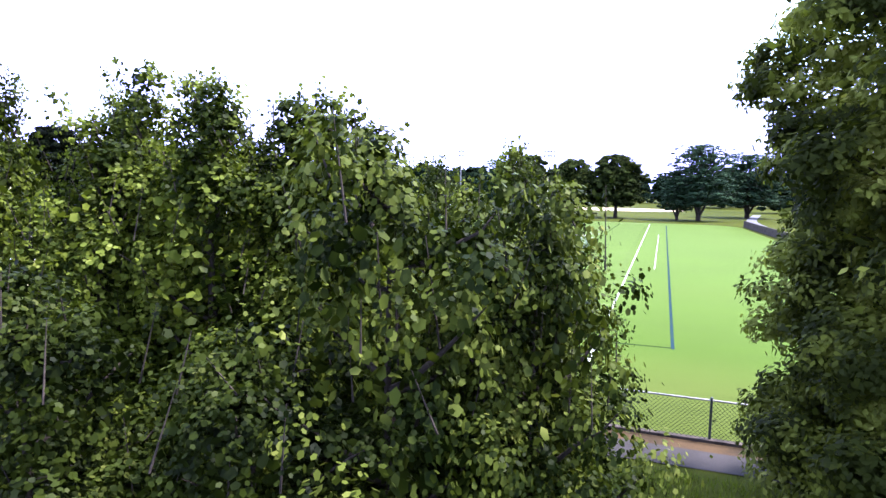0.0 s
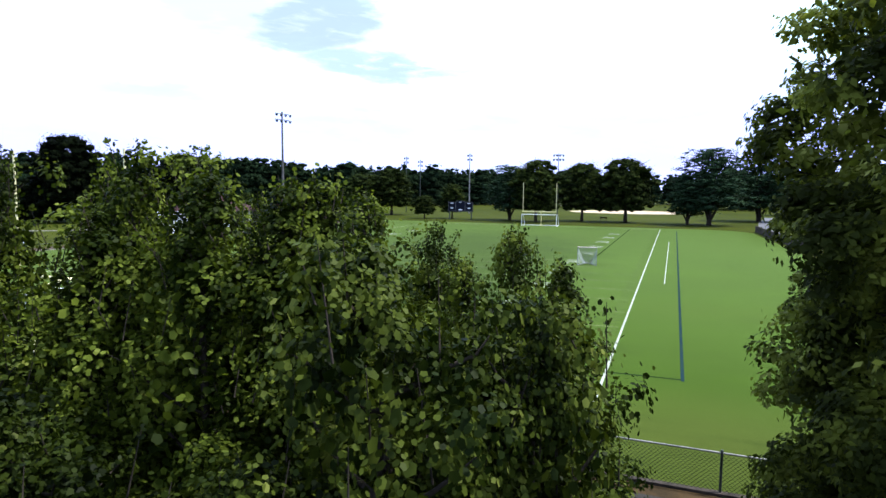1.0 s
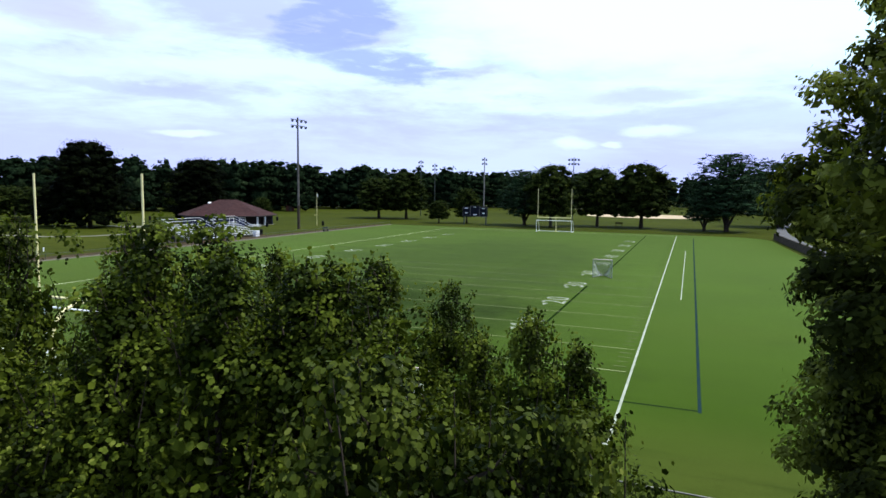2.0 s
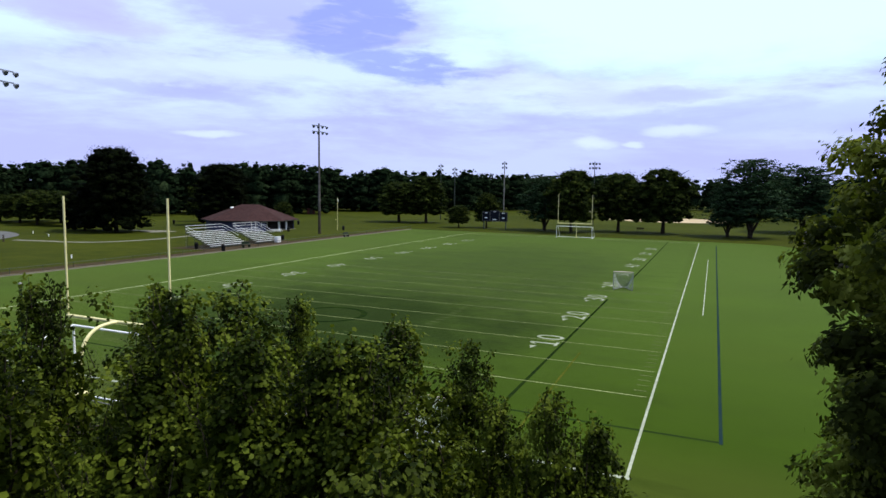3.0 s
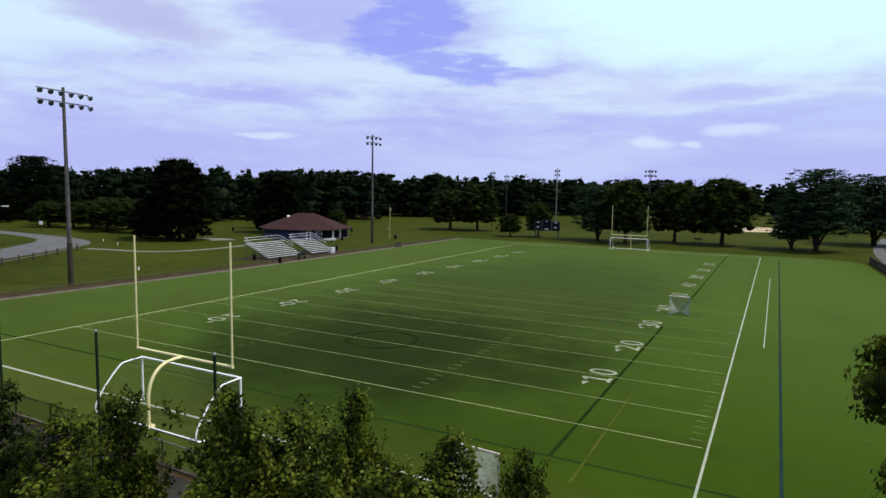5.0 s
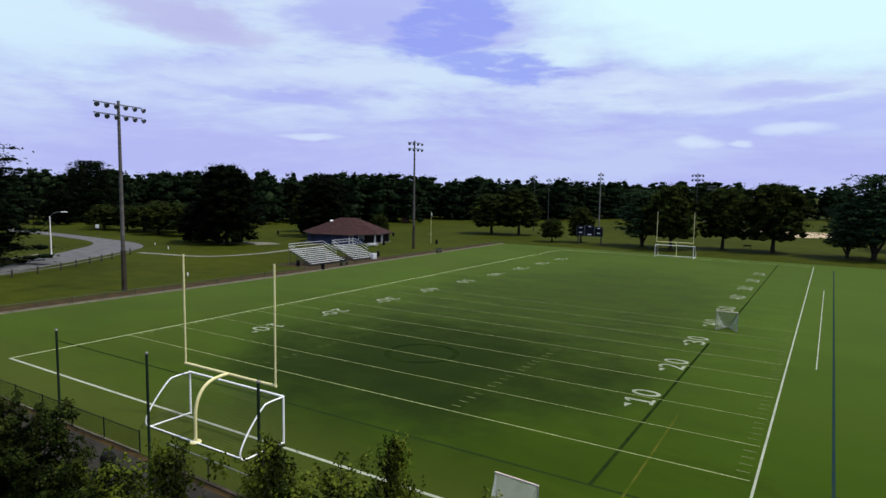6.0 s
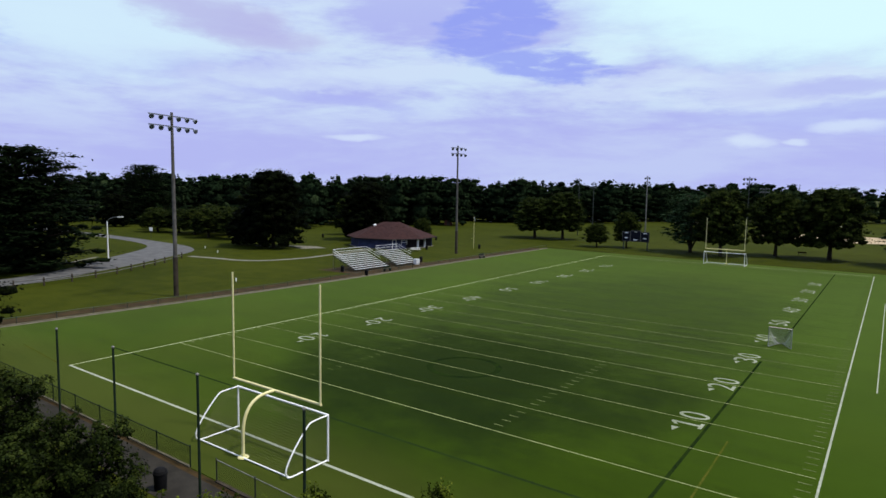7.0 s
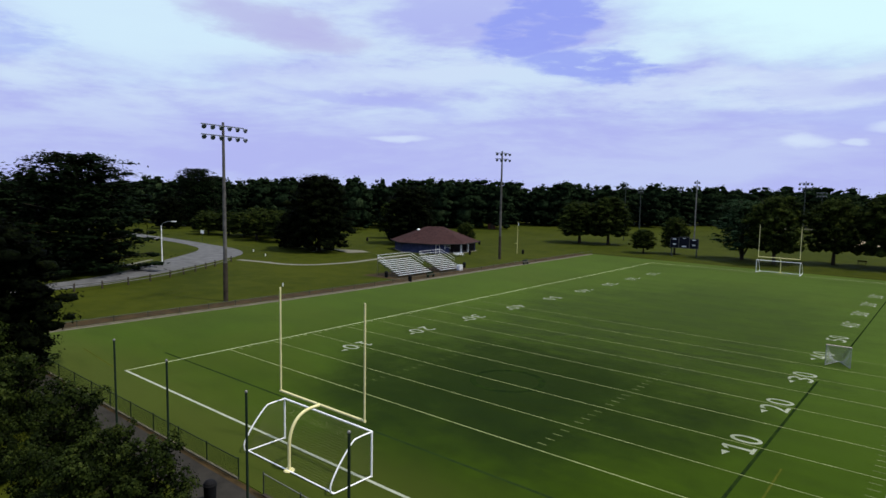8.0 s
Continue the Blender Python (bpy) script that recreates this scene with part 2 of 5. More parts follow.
def meadow_material():
    m = bpy.data.materials.new("meadow_grass")
    m.use_nodes = True
    t = m.node_tree
    b = t.nodes["Principled BSDF"]
    c = t.nodes.new("ShaderNodeTexCoord").outputs["Object"]
    broad, mid, fine = noise_node(t, c, 0.035, 5, 0.6), noise_node(t, c, 0.35, 4, 0.6), noise_node(t, c, 9.0, 4, 0.7)
    fac = math_node(t, "ADD", math_node(t, "MULTIPLY", broad, 0.55), math_node(t, "MULTIPLY", mid, 0.45))
    col = mix_node(t, ramp_node(t, fac, 0.36, 0.64), (0.0216, 0.0288, 0.0023), (0.0393, 0.0465, 0.0043))
    col = mix_node(t, math_node(t, "MULTIPLY", ramp_node(t, fine, 0.3, 0.7), 0.4), col, (0.0164, 0.021, 0.0026))
    t.links.new(col, b.inputs["Base Color"])
    b.inputs["Roughness"].default_value = 0.9
    b.inputs["Specular IOR Level"].default_value = 0.02
    bn = node(t, "ShaderNodeBump", Strength=0.5, Distance=0.04)
    t.links.new(fine, bn.inputs["Height"])
    t.links.new(bn.outputs[0], b.inputs["Normal"])
    return m


TURF, MEADOW = turf_material(), meadow_material()
WHITE_LINE = paint_lines("white_line_paint", (0.32, 0.34, 0.27), 0.85)
SIDE_LINE = paint_lines("side_line_paint", (0.42, 0.46, 0.26), 0.9)
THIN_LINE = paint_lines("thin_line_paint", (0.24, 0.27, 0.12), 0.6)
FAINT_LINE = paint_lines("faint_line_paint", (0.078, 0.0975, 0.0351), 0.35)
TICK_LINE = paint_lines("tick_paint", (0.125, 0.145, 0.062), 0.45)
NUMBER_PAINT = paint_lines("number_paint", (0.285, 0.305, 0.232), 0.62)
BLUE_LINE = paint_lines("blue_line_paint", (0.0085, 0.0200, 0.0300), 0.9)
DARK_LINE = paint_lines("dark_green_line_paint", (0.0095, 0.0185, 0.0075), 0.8)
CREASE_LINE = paint_lines("worn_crease_paint", (0.0042, 0.0088, 0.0048), 0.75)
YELLOW_LINE = paint_lines("yellow_line_paint", (0.078, 0.0741, 0.0125), 0.35)
ASPHALT = surface("asphalt", (0.0585, 0.0585, 0.0608), (0.1053, 0.1053, 0.1092), 0.5, 0.9, bump=0.3, fine=30)
PATH_ASPHALT = surface("path_asphalt", (0.013, 0.0115, 0.0095), (0.028, 0.025, 0.0205), 0.8, 0.9, bump=0.3, fine=30)
CONCRETE = surface("concrete", (0.0936, 0.0897, 0.0702), (0.1716, 0.1638, 0.1326), 0.8, 0.9, bump=0.2, fine=25)
WORN_EDGE = surface("worn_edging", (0.0663, 0.0593, 0.0406), (0.1287, 0.1154, 0.0819), 0.8, 0.95, bump=0.2, fine=20)
SOIL = surface("bare_soil", (0.0172, 0.0117, 0.0039), (0.0468, 0.0281, 0.0094), 0.7, 0.95, bump=0.4, fine=12)
SAND = surface("infield_sand", (0.2652, 0.195, 0.117), (0.4056, 0.3276, 0.2184), 0.15, 0.95, bump=0.2, fine=6)
YELLOW_PAINT = surface("yellow_goal_paint", (0.52, 0.47, 0.22), (0.62, 0.57, 0.29), 1.5, 0.6, bump=0.05)
WHITE_PAINT = surface("white_goal_paint", (0.66, 0.67, 0.68), (0.82, 0.82, 0.83), 1.5, 0.45, bump=0.05, coat=0.2)
PINK_PAINT = surface("faded_orange_paint", (0.52, 0.40, 0.36), (0.66, 0.55, 0.50), 2.0, 0.5, bump=0.05)
GOAL_GREY = surface("scuffed_grey_paint", (0.16, 0.17, 0.165), (0.26, 0.27, 0.26), 2.0, 0.6, bump=0.05)
NET = surface("net_cord", (0.32, 0.34, 0.32), (0.46, 0.48, 0.45), 4.0, 0.9, bump=0.0)
DARK_NET = surface("dull_net_cord", (0.10, 0.105, 0.045), (0.16, 0.165, 0.075), 4.0, 0.9, bump=0.0)
FENCE_STEEL = surface("dark_fence_steel", (0.018, 0.026, 0.020), (0.045, 0.055, 0.045), 2.0, 0.5, 0.4, bump=0.05)
RAIL_STEEL = surface("weathered_rail_steel", (0.10, 0.10, 0.09), (0.24, 0.23, 0.21), 2.0, 0.5, 0.5, bump=0.05)
POST_GREEN = surface("dark_green_post_paint", (0.004, 0.010, 0.006), (0.011, 0.022, 0.012), 1.5, 0.8, bump=0.05)
POLE_WOOD = surface("weathered_pole_wood", (0.050, 0.048, 0.044), (0.110, 0.104, 0.096), 1.2, 0.85, bump=0.3, fine=18)
POLE_DARK = surface("creosoted_wood", (0.018, 0.014, 0.010), (0.05, 0.04, 0.03), 1.2, 0.85, bump=0.3, fine=18)
LAMP_METAL = surface("floodlight_metal", (0.16, 0.17, 0.18), (0.30, 0.31, 0.33), 2.0, 0.4, 0.8, bump=0.03)
LAMP_FACE = surface("floodlight_lens", (0.05, 0.055, 0.06), (0.10, 0.105, 0.12), 2.0, 0.15, bump=0.0, coat=0.4)
ALUMINIUM = surface("bleacher_aluminium", (0.55, 0.56, 0.58), (0.74, 0.75, 0.77), 1.2, 0.42, 0.35, bump=0.04)
BLACK_PLASTIC = surface("black_plastic", (0.003, 0.003, 0.004), (0.008, 0.008, 0.009), 3.0, 0.85, bump=0.05)
SHINGLE = surface("red_brown_shingles", (0.019, 0.0085, 0.0085), (0.046, 0.020, 0.019), 1.5, 0.9, bump=0.4, fine=10)
BLUE_WALL = surface("blue_painted_block", (0.020, 0.026, 0.065), (0.042, 0.052, 0.115), 0.8, 0.8, bump=0.2, fine=8)
SHED_WOOD = surface("shed_boards", (0.035, 0.012, 0.009), (0.075, 0.028, 0.020), 1.5, 0.85, bump=0.2, fine=12)
FASCIA = surface("dark_fascia", (0.016, 0.013, 0.014), (0.035, 0.03, 0.03), 2.0, 0.7, bump=0.05)
SCORE_BLUE = surface("navy_scoreboard_paint", (0.003, 0.004, 0.009), (0.006, 0.008, 0.016), 1.5, 0.8, bump=0.03)
RAIL_WOOD = surface("dark_rail_wood", (0.02, 0.016, 0.012), (0.06, 0.048, 0.036), 2.0, 0.9, bump=0.2, fine=20)
GREY_RAIL = surface("silvered_rail_wood", (0.060, 0.060, 0.058), (0.135, 0.132, 0.125), 2.0, 0.9, bump=0.2, fine=20)
BARK = surface("tree_bark", (0.012, 0.010, 0.007), (0.038, 0.030, 0.022), 3.0, 0.95, bump=0.6, fine=22)
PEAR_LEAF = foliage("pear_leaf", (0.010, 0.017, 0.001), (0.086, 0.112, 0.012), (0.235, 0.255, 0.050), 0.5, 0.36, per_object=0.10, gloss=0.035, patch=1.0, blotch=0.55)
# brighter copy of the shrub leaf: sunlight is put into its colour
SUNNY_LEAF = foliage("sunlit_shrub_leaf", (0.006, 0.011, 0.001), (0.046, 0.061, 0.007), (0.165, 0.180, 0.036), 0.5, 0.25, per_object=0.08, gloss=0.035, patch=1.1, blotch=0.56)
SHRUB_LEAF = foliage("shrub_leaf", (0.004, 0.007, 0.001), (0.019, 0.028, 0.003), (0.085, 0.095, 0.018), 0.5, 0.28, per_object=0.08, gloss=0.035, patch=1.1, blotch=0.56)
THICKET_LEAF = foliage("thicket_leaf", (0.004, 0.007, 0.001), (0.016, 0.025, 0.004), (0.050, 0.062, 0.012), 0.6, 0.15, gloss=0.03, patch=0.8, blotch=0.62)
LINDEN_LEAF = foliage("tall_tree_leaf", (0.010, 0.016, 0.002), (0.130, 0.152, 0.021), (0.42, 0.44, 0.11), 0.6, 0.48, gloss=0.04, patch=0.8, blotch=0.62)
FAR_LEAF = foliage("park_tree_leaf", (0.006, 0.011, 0.003), (0.033, 0.050, 0.009), (0.105, 0.128, 0.021), 0.8, 0.12, 0.4, 0.02, patch=0.35, ruffle=1.6)
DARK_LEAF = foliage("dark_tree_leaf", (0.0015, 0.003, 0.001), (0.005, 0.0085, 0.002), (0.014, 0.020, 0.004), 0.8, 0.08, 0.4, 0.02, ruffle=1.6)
PINE_LEAF = foliage("pine_needles", (0.003, 0.007, 0.002), (0.010, 0.021, 0.007), (0.030, 0.050, 0.018), 0.8, 0.08, 0.4, 0.02, patch=0.4, ruffle=1.8)
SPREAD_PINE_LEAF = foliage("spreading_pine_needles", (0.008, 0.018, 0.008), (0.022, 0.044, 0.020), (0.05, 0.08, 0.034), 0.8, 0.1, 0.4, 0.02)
WOODS_LEAF = foliage("woods_leaf", (0.006, 0.011, 0.005), (0.015, 0.028, 0.013), (0.040, 0.062, 0.026), 0.9, 0.06, 0.0, 0.0, patch=0.09, ruffle=1.1)
GRASS_BLADE = foliage("grass_blade", (0.05, 0.075, 0.005), (0.11, 0.15, 0.010), (0.20, 0.22, 0.025), 0.6, 0.3)


# ---------------------------------------------------------------- mesh tools
def thing(name, label, category, at=(0, 0, 0), turn=0.0, group="", kind=""):
    ob = new(name)
    ob.empty_display_size = 0.2
    ob.matrix_basis = pose(*at, 0, 0, turn)
    return tagged(ob, label, category, group, kind)


def part(name, bm, material, parent, label=""):
    """One bmesh as one mesh object under a thing or a part."""
    me = bpy.data.meshes.new(name)
    bm.to_mesh(me)
    bm.free()
    me.materials.append(material)
    ob = new(name, me)
    ob.parent = parent
    return tagged(ob, label)


def shared(name, me, parent, m):
    """One more object on a mesh that exists, at the pose m under its parent."""
    ob = new(name, me)
    ob.parent = parent
    ob.matrix_basis = m
    return ob


def box(bm, x0, x1, y0, y1, z0, z1, m=None):
    vs = [bm.verts.new((x, y, z)) for z in (z0, z1) for x, y in ((x0, y0), (x1, y0), (x1, y1), (x0, y1))]
    for q in ((3, 2, 1, 0), (4, 5, 6, 7), (0, 1, 5, 4), (1, 2, 6, 5), (2, 3, 7, 6), (3, 0, 4, 7)):
        bm.faces.new([vs[i] for i in q])
    if m is not None:
        bmesh.ops.transform(bm, matrix=m, verts=vs)
    return vs


def soft_box(x0, x1, y0, y1, z0, z1, r=0.02):
    bm = bmesh.new()
    box(bm, x0, x1, y0, y1, z0, z1)
    bmesh.ops.bevel(bm, geom=bm.edges[:], offset=r, segments=2, affect="EDGES", profile=0.6)
    return bm


def tube(bm, points, radii, sides=8, caps=True):
    """A round bar along the points; one radius, or one for each point."""
    pts = [Vector(p) for p in points]
    if isinstance(radii, (int, float)):
        radii = [radii] * len(pts)
    rings, side = [], None
    for i, p in enumerate(pts):
        way = (pts[min(i + 1, len(pts) - 1)] - pts[max(i - 1, 0)]).normalized()
        if side is None:
            side = way.orthogonal().normalized()
        side = (side - way * side.dot(way)).normalized()
        other = way.cross(side)
        rings.append([bm.verts.new(p + (side * math.cos(a) + other * math.sin(a)) * radii[i])
                      for a in (2 * math.pi * k / sides for k in range(sides))])
    for a, b in zip(rings, rings[1:]):
        for k in range(sides):
            f = bm.faces.new((a[k], a[(k + 1) % sides], b[(k + 1) % sides], b[k]))
            f.smooth = True
    if caps:
        for cap in (bm.faces.new(rings[0][::-1]), bm.faces.new(rings[-1])):
            cap.smooth = False
            for e in cap.edges:
                e.smooth = False
    return bm


def one_tube(points, radii, sides=8):
    return tube(bmesh.new(), points, radii, sides)


def strip(points, width, z=0.0):
    """A flat band of that width along a line of points."""
    bm, pts, pairs = bmesh.new(), [Vector((*p[:2], 0)) for p in points], []
    for i, p in enumerate(pts):
        way = (pts[min(i + 1, len(pts) - 1)] - pts[max(i - 1, 0)]).normalized()
        n = Vector((-way.y, way.x, 0)) * (width[i] if isinstance(width, list) else width) / 2
        pairs.append((bm.verts.new((p.x - n.x, p.y - n.y, z)), bm.verts.new((p.x + n.x, p.y + n.y, z))))
    for a, b in zip(pairs, pairs[1:]):
        bm.faces.new((a[0], b[0], b[1], a[1]))
    return bm


def smooth_line(points, steps=6):
    """Catmull-Rom through the points."""
    pts = [Vector((*p, 0)) if len(p) == 2 else Vector(p) for p in points]
    pts = [2 * pts[0] - pts[1]] + pts + [2 * pts[-1] - pts[-2]]
    out = []
    for a, b, c, d in zip(pts, pts[1:], pts[2:], pts[3:]):
        for k in range(steps):
            s = k / steps
            out.append(0.5 * ((2 * b) + (c - a) * s + (2 * a - 5 * b + 4 * c - d) * s * s + (3 * b - a - 3 * c + d) * s ** 3))
    return out + [pts[-2]]


def grid_net(bm, corners, nu, nv, r):
    """Cords of a net over a four-cornered sheet, as thin crossed bands."""
    a, b, c, d = [Vector(p) for p in corners]
    n = (b - a).cross(d - a)
    n = n.normalized() if n.length > 1e-6 else Vector((0, 0, 1))

    def band(p, q):
        w = (q - p).cross(n)
        if w.length < 1e-6:
            return
        w = w.normalized() * r
        bm.faces.new([bm.verts.new(v) for v in (p - w, q - w, q + w, p + w)])

    for i in range(nu + 1):
        s = i / nu
        band(a.lerp(b, s), d.lerp(c, s))
    for j in range(nv + 1):
        s = j / nv
        band(a.lerp(d, s), b.lerp(c, s))


def lump_arrays(centres, radii, rng):
    """Rough knobbly boughs of foliage, as vertices and triangles: the dense leaf mass inside a far crown."""
    bm = bmesh.new()
    bmesh.ops.create_icosphere(bm, subdivisions=1, radius=1.0)
    base = np.array([v.co[:] for v in bm.verts])
    tris = np.array([[v.index for v in f.verts] for f in bm.faces])
    bm.free()
    n, k = len(centres), len(base)
    co = centres[:, None, :] + base[None] * radii[:, None, :] * rng.uniform(0.65, 1.15, (n, k, 1))
    return co.reshape(-1, 3), (tris[None] + np.arange(n)[:, None, None] * k).reshape(-1, 3)


def leaf_mesh(name, where, facing, size, material, outline=None, droop=0.35, rng=None, spread=0.8, lumps=None):
    """Thousands of small leaves in one mesh: places, rough facings, sizes, and one outline (length, width).
    lumps: centres and radii of the dense leaf mass behind them."""
    outline = np.array(outline if outline is not None else
                       [(0, 0), (0.28, 0.30), (0.68, 0.24), (1.0, 0), (0.46, -0.34)])
    k, n = len(outline), len(where)
    normal = facing + rng.normal(0, spread, (n, 3))
    normal /= np.linalg.norm(normal, axis=1)[:, None] + 1e-9
    along = rng.normal(0, 1, (n, 3)) + np.array((0, 0, -droop))
    along -= normal * (along * normal).sum(1)[:, None]
    along /= np.linalg.norm(along, axis=1)[:, None] + 1e-9
    across = np.cross(normal, along)
    co = where[:, None, :] + size[:, None, None] * (along[:, None, :] * (outline[None, :, 0, None] - 0.3)
                                                     + across[:, None, :] * outline[None, :, 1, None])
    verts, corners, starts = co.reshape(-1, 3), np.arange(n * k), np.arange(0, n * k, k)
    if lumps:
        mass, tris = lump_arrays(*lumps, rng)
        starts = np.concatenate((starts, len(corners) + np.arange(0, tris.size, 3)))
        corners = np.concatenate((corners, tris.ravel() + len(verts)))
        verts = np.concatenate((verts, mass))
    me = bpy.data.meshes.new(name)
    me.vertices.add(len(verts))
    me.vertices.foreach_set("co", verts.astype(np.float32).ravel())
    me.loops.add(len(corners))
    me.loops.foreach_set("vertex_index", corners.astype(np.int32))
    me.polygons.add(len(starts))
    me.polygons.foreach_set("loop_start", starts.astype(np.int32))
    me.update(calc_edges=True)
    me.materials.append(material)
    return me


ROUND = [(0, 0), (0.40, 0.40), (0.92, 0.16), (0.55, -0.40)]
OVAL = [(0, 0), (0.32, 0.36), (0.84, 0.25), (0.92, -0.16), (0.38, -0.38)]
KITE = [(0, 0), (0.36, 0.27), (1.0, 0.02), (0.50, -0.29)]
DIAMOND = [(0, 0), (0.5, 0.38), (1.0, 0), (0.5, -0.38)]
NEEDLE = [(0, 0), (0.4, 0.22), (1.0, 0), (0.4, -0.22)]


# ---------------------------------------------------------------- ground and field
YARD, HALF = 0.9144, 24.384
GOAL_Y, FAR_END = 10 * YARD, 120 * YARD


def build_ground():
    bm = bmesh.new()
    bmesh.ops.create_grid(bm, x_segments=8, y_segments=8, size=3500)
    ground = part("ground", bm, MEADOW, None)
    return tagged(ground, "mown olive-green park grass around the sports field", "ground", kind="structure")


def build_turf():
    bm = bmesh.new()
    rim = [(-43.2, -4.3), (0, -4.35), (28, -5.05), (43.0, -5.4), (42.0, 60), (41.0, 96)]
    rim += [(33.0 + 8.0 * math.cos(a), 105.0 + 9.0 * math.sin(a)) for a in (radians(d) for d in range(10, 91, 16))]
    rim += [(0, 114.8), (-41.2, 116.6), (-41.2, 91), (-40.8, 60), (-40.7, 44), (-41.2, 28), (-42.0, 14), (-42.5, 4)]
    vs = [bm.verts.new((x, y, 0.03)) for x, y in rim]
    low = [bm.verts.new((x, y, -0.05)) for x, y in rim]
    bm.faces.new(vs)
    for i in range(len(vs)):
        bm.faces.new((low[i], low[(i + 1) % len(vs)], vs[(i + 1) % len(vs)], vs[i]))
    field = part("sports_field", bm, TURF, None)
    return tagged(field, "green synthetic turf football field with painted yard lines", "sports field", kind="structure")


build_ground()
FIELD = build_turf()
LINE_Z = 0.036


def line(name, points, width, material, lift=0.0, label=""):
    return part(name, strip(points, width, LINE_Z + lift), material, FIELD, label)


def digit_mesh(text):
    """One block digit, 1.22 m wide and 1.83 m high, lying flat, from the built-in font."""
    if text == "1":
        bm = bmesh.new()
        for q in (((-0.14, -0.70), (0.14, -0.70), (0.14, 0.915), (-0.14, 0.915)), ((-0.48, -0.915), (0.48, -0.915), (0.48, -0.70), (-0.48, -0.70)),
                  ((-0.46, 0.42), (-0.14, 0.62), (-0.14, 0.915), (-0.46, 0.66))):
            bm.faces.new([bm.verts.new((*p, 0)) for p in q])
        me = bpy.data.meshes.new("digit")
        bm.to_mesh(me)
        bm.free()
        me.materials.append(NUMBER_PAINT)
        return me
    curve = bpy.data.curves.new("digit", "FONT")
    curve.body, curve.offset = text, 0.0
    ob = new("digit", curve)
    me = bpy.data.meshes.new_from_object(ob.evaluated_get(bpy.context.evaluated_depsgraph_get()))
    bpy.data.objects.remove(ob)
    co = np.empty(len(me.vertices) * 3)
    me.vertices.foreach_get("co", co)
    co = co.reshape(-1, 3)
    lo, hi = co.min(0), co.max(0)
    wide = 1.22
    co[:, 0] = (co[:, 0] - (lo[0] + hi[0]) / 2) / (hi[0] - lo[0]) * wide
    co[:, 1] = (co[:, 1] - (lo[1] + hi[1]) / 2) / (hi[1] - lo[1]) * 1.83
    co[:, 2] = 0
    me.vertices.foreach_set("co", co.ravel())
    me.materials.clear()
    me.materials.append(NUMBER_PAINT)
    return me


def mark_field():
    line("sideline", [(HALF, 0), (HALF, FAR_END)], 0.115, WHITE_LINE)
    line("sideline", [(-HALF, 0), (-HALF, FAR_END)], 0.13, SIDE_LINE)
    line("end_line", [(-HALF - 0.05, 0), (HALF + 0.10, 0)], 0.20, WHITE_LINE, 0.003)
    line("end_line", [(-HALF, FAR_END), (HALF, FAR_END)], 0.16, SIDE_LINE, 0.003)
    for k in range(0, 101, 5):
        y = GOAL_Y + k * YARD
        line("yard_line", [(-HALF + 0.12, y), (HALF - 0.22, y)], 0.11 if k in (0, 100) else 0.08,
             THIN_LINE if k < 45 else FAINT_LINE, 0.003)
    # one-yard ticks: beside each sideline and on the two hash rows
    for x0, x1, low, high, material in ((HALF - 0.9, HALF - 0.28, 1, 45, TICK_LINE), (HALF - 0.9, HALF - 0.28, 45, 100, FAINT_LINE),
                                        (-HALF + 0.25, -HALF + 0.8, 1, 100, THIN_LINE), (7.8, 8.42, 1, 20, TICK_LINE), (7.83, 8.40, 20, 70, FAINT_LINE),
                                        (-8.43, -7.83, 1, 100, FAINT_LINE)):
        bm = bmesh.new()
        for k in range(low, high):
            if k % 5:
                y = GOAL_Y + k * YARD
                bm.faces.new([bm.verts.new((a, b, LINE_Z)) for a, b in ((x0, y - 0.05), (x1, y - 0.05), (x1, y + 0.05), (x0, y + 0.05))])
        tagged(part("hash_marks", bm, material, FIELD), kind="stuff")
    digits = {d: digit_mesh(d) for d in "012345"}
    arrow = bpy.data.meshes.new("arrow")
    arrow.from_pydata([(0, -0.24, 0), (0, 0.24, 0), (-0.75, 0, 0)], [], [(0, 1, 2)])
    arrow.materials.append(NUMBER_PAINT)
    for k in range(10, 91, 10):
        tens = str(min(k, 100 - k) // 10)
        y = GOAL_Y + k * YARD
        for side in (1, -1):
            # read from the near sideline: the foot of each figure lies towards it
            first, second = (tens, "0")
            for text, off in ((first, -0.85), (second, 0.85)):
                shared("yard_digit", digits[text], FIELD, pose(side * 17.07, y + side * off, LINE_Z, 0, 0, 90 * side))
            if k != 50:
                flip = 0 if k < 50 else 180
                shared("arrow", arrow, FIELD, pose(side * 16.6, y + (-1.75 if k < 50 else 1.75), LINE_Z, 0, 0, 90 + flip))
    # soccer and lacrosse lines
    line("touch_line", [(27.38, 4.5), (27.45, 105.0)], 0.14, BLUE_LINE)
    line("goal_line", [(-27.45, 4.7), (27.45, 4.7)], 0.19, DARK_LINE, -0.003)
    line("goal_line", [(-27.45, 105.0), (27.45, 105.0)], 0.12, DARK_LINE, -0.003)
    line("box_line", [(18.2, 4.7), (18.2, 36.0)], 0.19, CREASE_LINE)
    line("box_line", [(18.6, 46.0), (18.65, 62.0)], 0.17, CREASE_LINE)
    line("box_line", [(18.65, 62.0), (18.7, 108.5)], 0.15, DARK_LINE)
    line("yellow_line", [(19.75, 2.6), (19.65, 16.0)], 0.12, YELLOW_LINE)
    line("yellow_line", [(-34.0, 0.4), (-25.5, -0.3)], 0.12, YELLOW_LINE)
    line("coach_line", [(26.3, 32.0), (26.3, 77.7)], 0.08, WHITE_LINE)
    line("coach_line", [(-26.4, 32.0), (-26.4, 44.0)], 0.08, FAINT_LINE)
